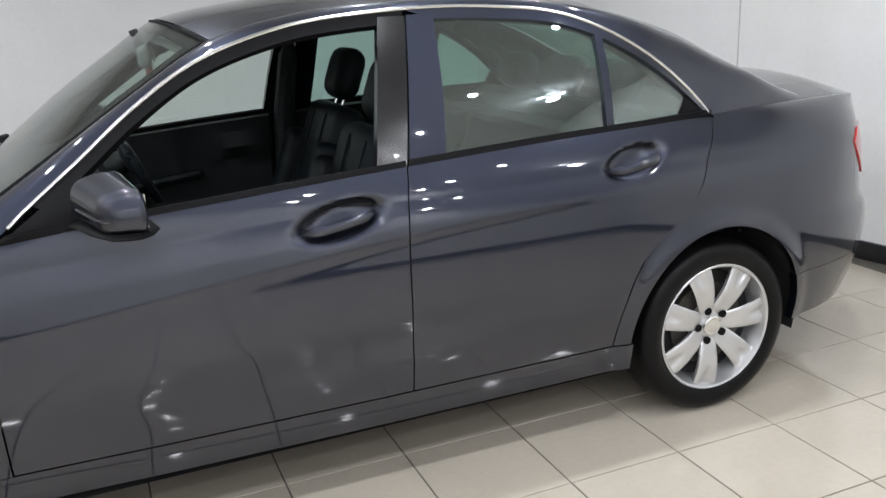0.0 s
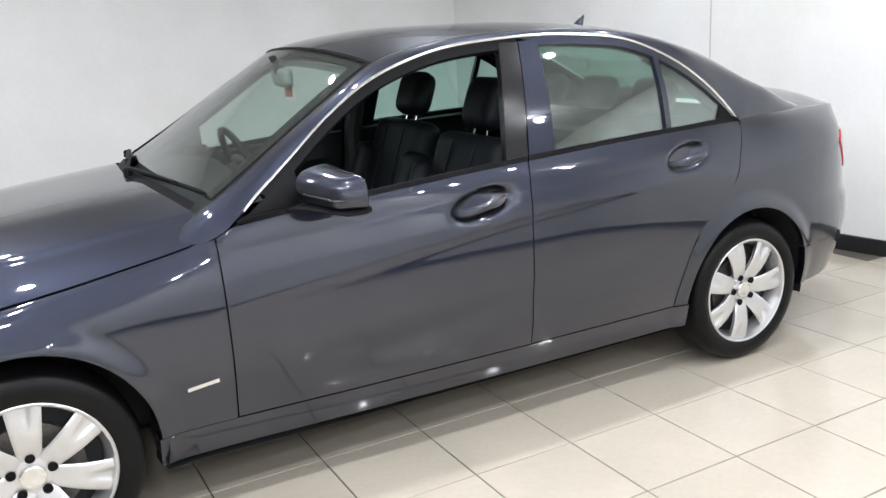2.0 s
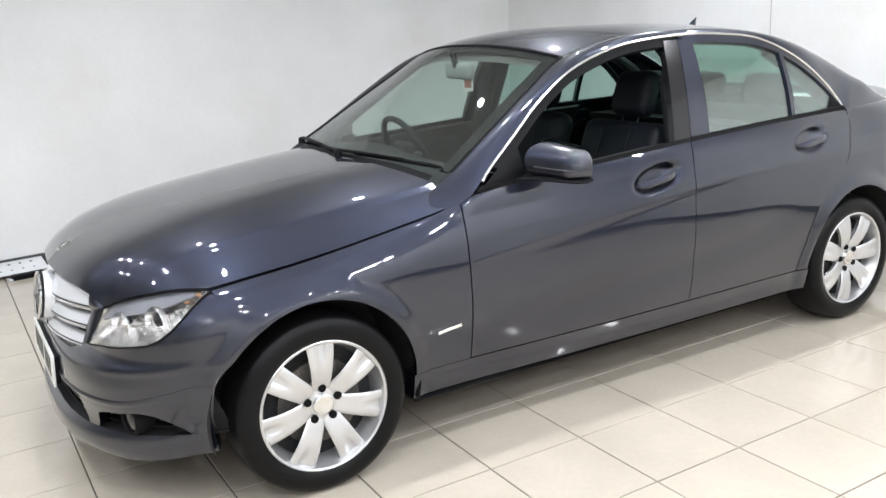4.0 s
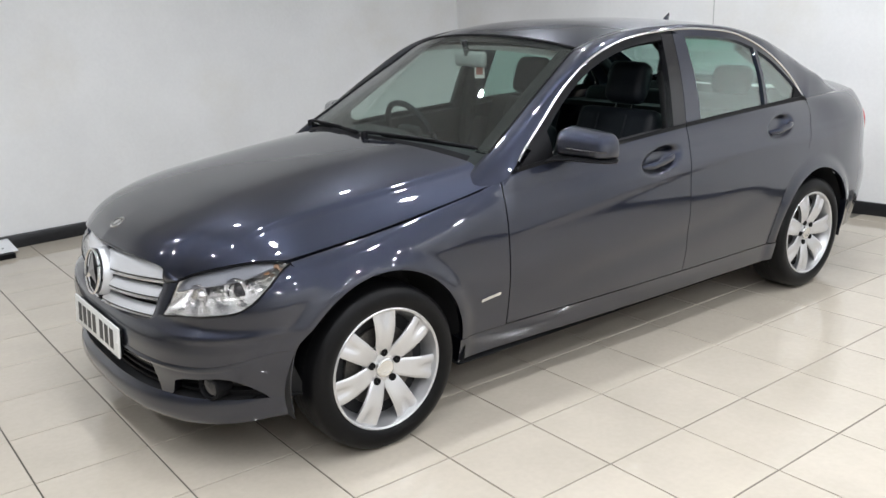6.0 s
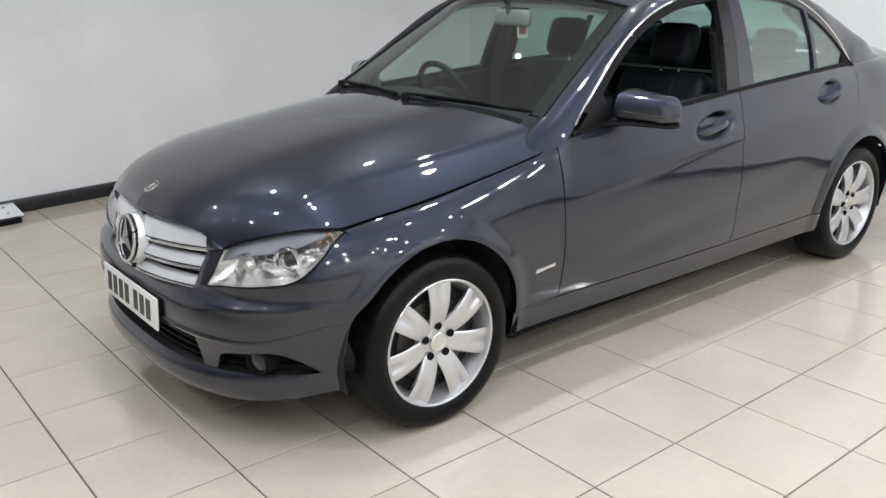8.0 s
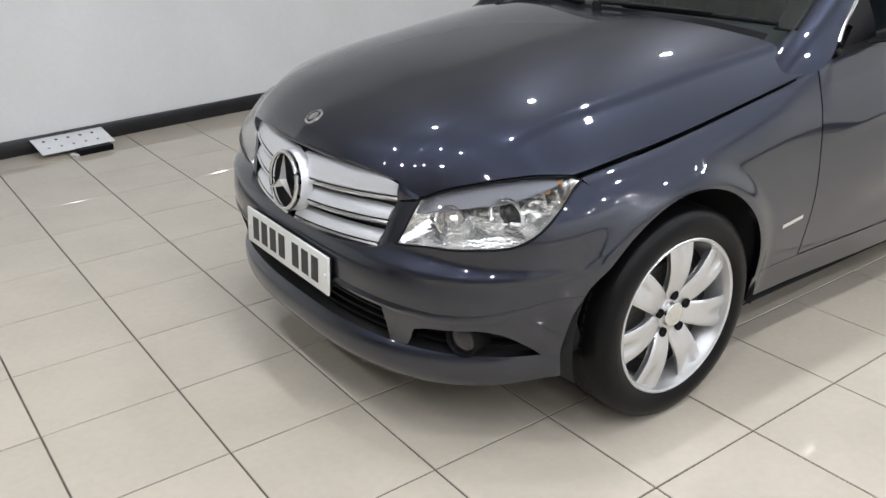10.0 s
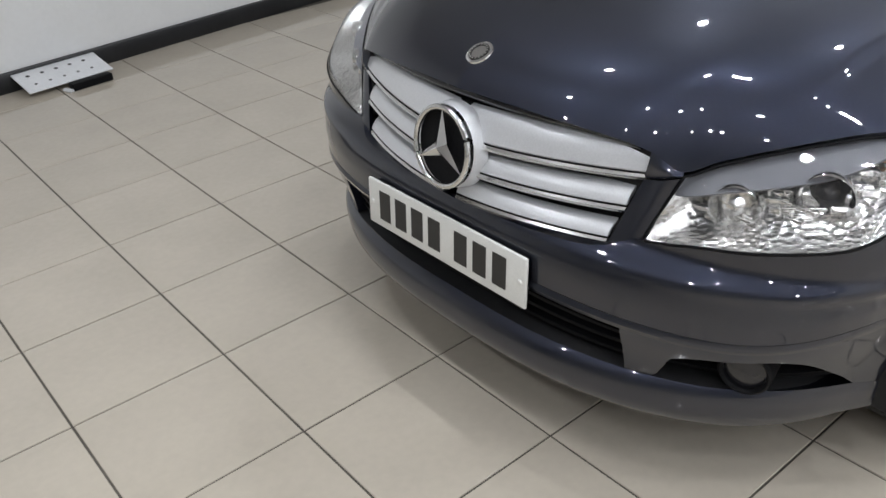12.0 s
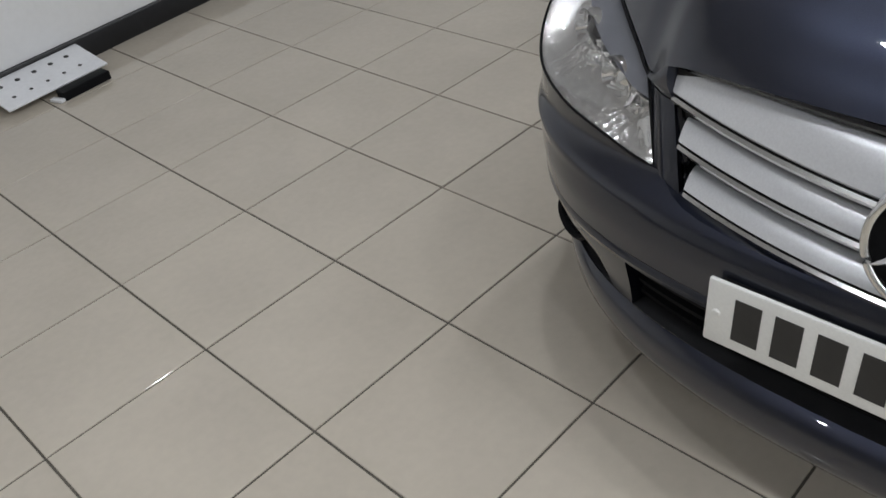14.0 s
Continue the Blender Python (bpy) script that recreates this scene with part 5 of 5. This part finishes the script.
for t in (0, 180, 270):
    e = tilt @ Vector((0, 0.18 * math.cos(radians(t)), 0.18 * math.sin(radians(t))))
    part("spoke", Geo().tube([centre, centre + e], 0.016, 8, 0.8), CABIN, wheel)
part("column", Geo().tube([centre, (0.84, 0.37, 0.84)], 0.045, 14), CABIN, wheel)
part("cabin_floor", Geo().box((0.40, -0.78, 0.21), (2.60, 0.78, 0.27), 0.01), CABIN, CAR)
part("centre_console", Geo().box((0.80, -0.12, 0.25), (1.65, 0.12, 0.60), 0.04), CABIN, CAR)
part("parcel_shelf", Geo().slab([[(x, y, 0.955) for y in np.linspace(-0.66, 0.66, 5)] for x in (2.42, 2.7, 3.02)], 0.03), CABIN, CAR)
part("rear_bulkhead", Geo().box((3.025, -0.64, 0.55), (3.045, 0.64, 1.035), 0.004), CABIN, CAR)
part("headliner", Geo().grid(over((s0 - 0.02, s1 + 0.02), [(0, 0.040), (0.5, 0.014), (1, 0.03)], [(0, -0.06), (0.5, 0), (1, 0.10)], 30, 0.03) - np.array((0, 0, 0.028))), LINER, CAR, "pale cloth headliner")
for doors, a, b in ((DOORS_F, 0.66, 1.62), (DOORS_R, 1.69, 2.36)):
    for door, sgn in zip(doors, (1, -1)):
        fix = lambda g: g if sgn > 0 else g.flipped()
        card = Geo().slab(side_sheet(flat(a), flat(b), flat(0.34), lambda x: belt(x) - 0.002, 14, 12, lift=-0.075), 0.02)
        c = part("door_card", fix(card), CABIN, door)
        part("armrest", fix(Geo().tube([(a + 0.16 + 0.5 * t * (b - a), -0.745, 0.70 + 0.05 * t) for t in np.linspace(0, 1, 8)], 0.028, 10, 0.8)), LEATHER, door)
        part("pull", fix(Geo().tube([(a + 0.22 + 0.16 * t, -0.772, 0.84 + 0.02 * t) for t in np.linspace(0, 1, 8)], 0.009, 8)), SATIN, door, "satin silver inner door pull")
for sgn in (1, -1):
    fix = lambda g: g if sgn > 0 else g.flipped()
    part("pillar_lining", fix(Geo().tube([(1.68, -0.742, 0.70), (1.69, -0.735, 0.98), (1.715, -0.665, 1.22), (1.735, -0.585, 1.37)], [0.05, 0.045, 0.04, 0.035], 10)), CABIN, CAR)
    part("front_pillar_lining", fix(Geo().tube([(0.66, -0.715, 0.93), (0.86, -0.672, 1.06), (1.06, -0.625, 1.20), (1.24, -0.575, 1.325)], 0.024, 8)), CABIN, CAR)
    part("rear_pillar_lining", fix(Geo().tube([(2.46, -0.545, 1.30), (2.66, -0.57, 1.19), (2.86, -0.60, 1.04)], [0.03, 0.035, 0.04], 10)), CABIN, CAR)
mir = part("rear_view_mirror", Geo().box((-0.020, -0.125, -0.036), (0.020, 0.125, 0.036), 0.018).moved(Matrix.Translation((1.10, -0.010, 1.292)) @ Matrix.Rotation(radians(-8), 4, "Z")), PALE, CAR, "pale grey interior mirror")
part("mirror_stem", Geo().tube([(1.09, 0, 1.31), (1.07, 0, 1.375)], 0.014, 8), CABIN, mir)
tag = part("hanging_tag", Geo().box((-0.0015, -0.024, -0.038), (0.0015, 0.024, 0.038), 0.001).moved(Matrix.Translation((1.10, -0.075, 1.243)) @ Matrix.Rotation(radians(35), 4, "Z")), PAPER, CAR, "small white hanging card with a dark red print")
part("print", Geo().box((-0.0024, -0.016, -0.022), (0.0024, 0.016, 0.018)).moved(Matrix.Translation((1.10, -0.075, 1.243)) @ Matrix.Rotation(radians(35), 4, "Z")), CARD_RED, tag)
# ---- small things ----
tray = empty("perforated_tray", (-0.62, 3.06, 0), "white perforated metal plate on the floor by the skirting", "metal plate")
lay = Matrix.Translation((-0.635, 3.085, 0.058)) @ Matrix.Rotation(radians(6.3), 4, "Z") @ Matrix.Rotation(radians(14), 4, "X")
part("plate", Geo().box((-0.21, -0.125, -0.004), (0.21, 0.125, 0.004), 0.003).moved(lay), WHITE_METAL, tray)
part("rear_flange", Geo().box((-0.21, 0.117, 0.004), (0.21, 0.125, 0.028), 0.002).moved(lay), WHITE_METAL, tray)
for i in range(5):
    for j, r in ((0.02, 0.010), (-0.065, 0.0075)):
        part("hole", Geo().lathe([(0.0042, 0.0005), (0.0046, r)], (-0.15 + 0.07 * i, j, 0), "z", 14).moved(lay), INK, tray)
thing("dark_block", Geo().box((-0.10, -0.028, 0.0), (0.10, 0.028, 0.034), 0.004).moved(Matrix.Translation((-0.55, 2.925, 0)) @ Matrix.Rotation(radians(6.3), 4, "Z")), BLACK, "short dark plastic block propping the white plate", "block")
thing("white_clip", Geo().box((-0.012, -0.03, 0.0), (0.012, 0.03, 0.012), 0.003).moved(Matrix.Translation((-0.665, 2.915, 0)) @ Matrix.Rotation(radians(20), 4, "Z")), WHITE_METAL, "small white plastic clip on the tiles", "clip")
# ---- the floor, tile by tile ----
lo, hi = NEAR - 0.3, CORNER + 0.8
corners = [FAR_LEFT, CORNER, FAR_RIGHT, NEAR]
floor = thing("floor", Geo().slab([[(*FAR_LEFT, -0.0035), (*CORNER, -0.0035)], [(*NEAR, -0.0035), (*FAR_RIGHT, -0.0035)]], 0.15, centre=(0, 0, -5)), GROUT, "polished cream square floor tiles with dark grey grout joints", "floor", "structure")
HALF = (PITCH - 0.0052) / 2


def tile_geo(cx=0.0, cy=0.0):
    g = Geo()
    rows = []
    for h, z in ((HALF, -0.006), (HALF, -0.0016), (HALF - 0.0014, 0.0)):
        rows.append([(cx - h, cy - h, z), (cx + h, cy - h, z), (cx + h, cy + h, z), (cx - h, cy + h, z)])
    g.grid(rows, close_v=True)
    k = len(g.v)
    g.f.append((k - 4, k - 3, k - 2, k - 1))
    return g


tile_mesh, far_tiles = mesh_of("tile", tile_geo(), TILE, 30), Geo()
c_, s_ = math.cos(TURN_TILE), math.sin(TURN_TILE)


def inside(p):
    for a, b in zip(corners, corners[1:] + corners[:1]):
        e = (b - a) / np.linalg.norm(b - a)
        if e[0] * (p[1] - a[1]) - e[1] * (p[0] - a[0]) > 0.05:
            return False
    return True


singles = 0
for i in range(-27, 12):
    for j in range(-16, 14):
        u, v = (i + 0.5) * PITCH, (j + 0.5) * PITCH
        x, y = TILE_X + c_ * u - s_ * v, TILE_Y + s_ * u + c_ * v
        if not inside((x, y)):
            continue
        if -2.6 < x < 4.6 and -2.3 < y < 3.9 and singles < 300:
            ob = new("tile", tile_mesh)
            ob.parent = floor
            ob.matrix_basis = pose(x, y, random.uniform(-0.0003, 0.0003), random.uniform(-0.05, 0.05), random.uniform(-0.05, 0.05), math.degrees(TURN_TILE) + random.uniform(-0.08, 0.08))
            singles += 1
        else:
            k = tile_geo()
            far_tiles.add(k.moved(Matrix.Translation((x, y, 0)) @ Matrix.Rotation(TURN_TILE, 4, "Z")).v, k.f)
rest = part("tiles", far_tiles, TILE, floor)
tagged(rest, kind="stuff")
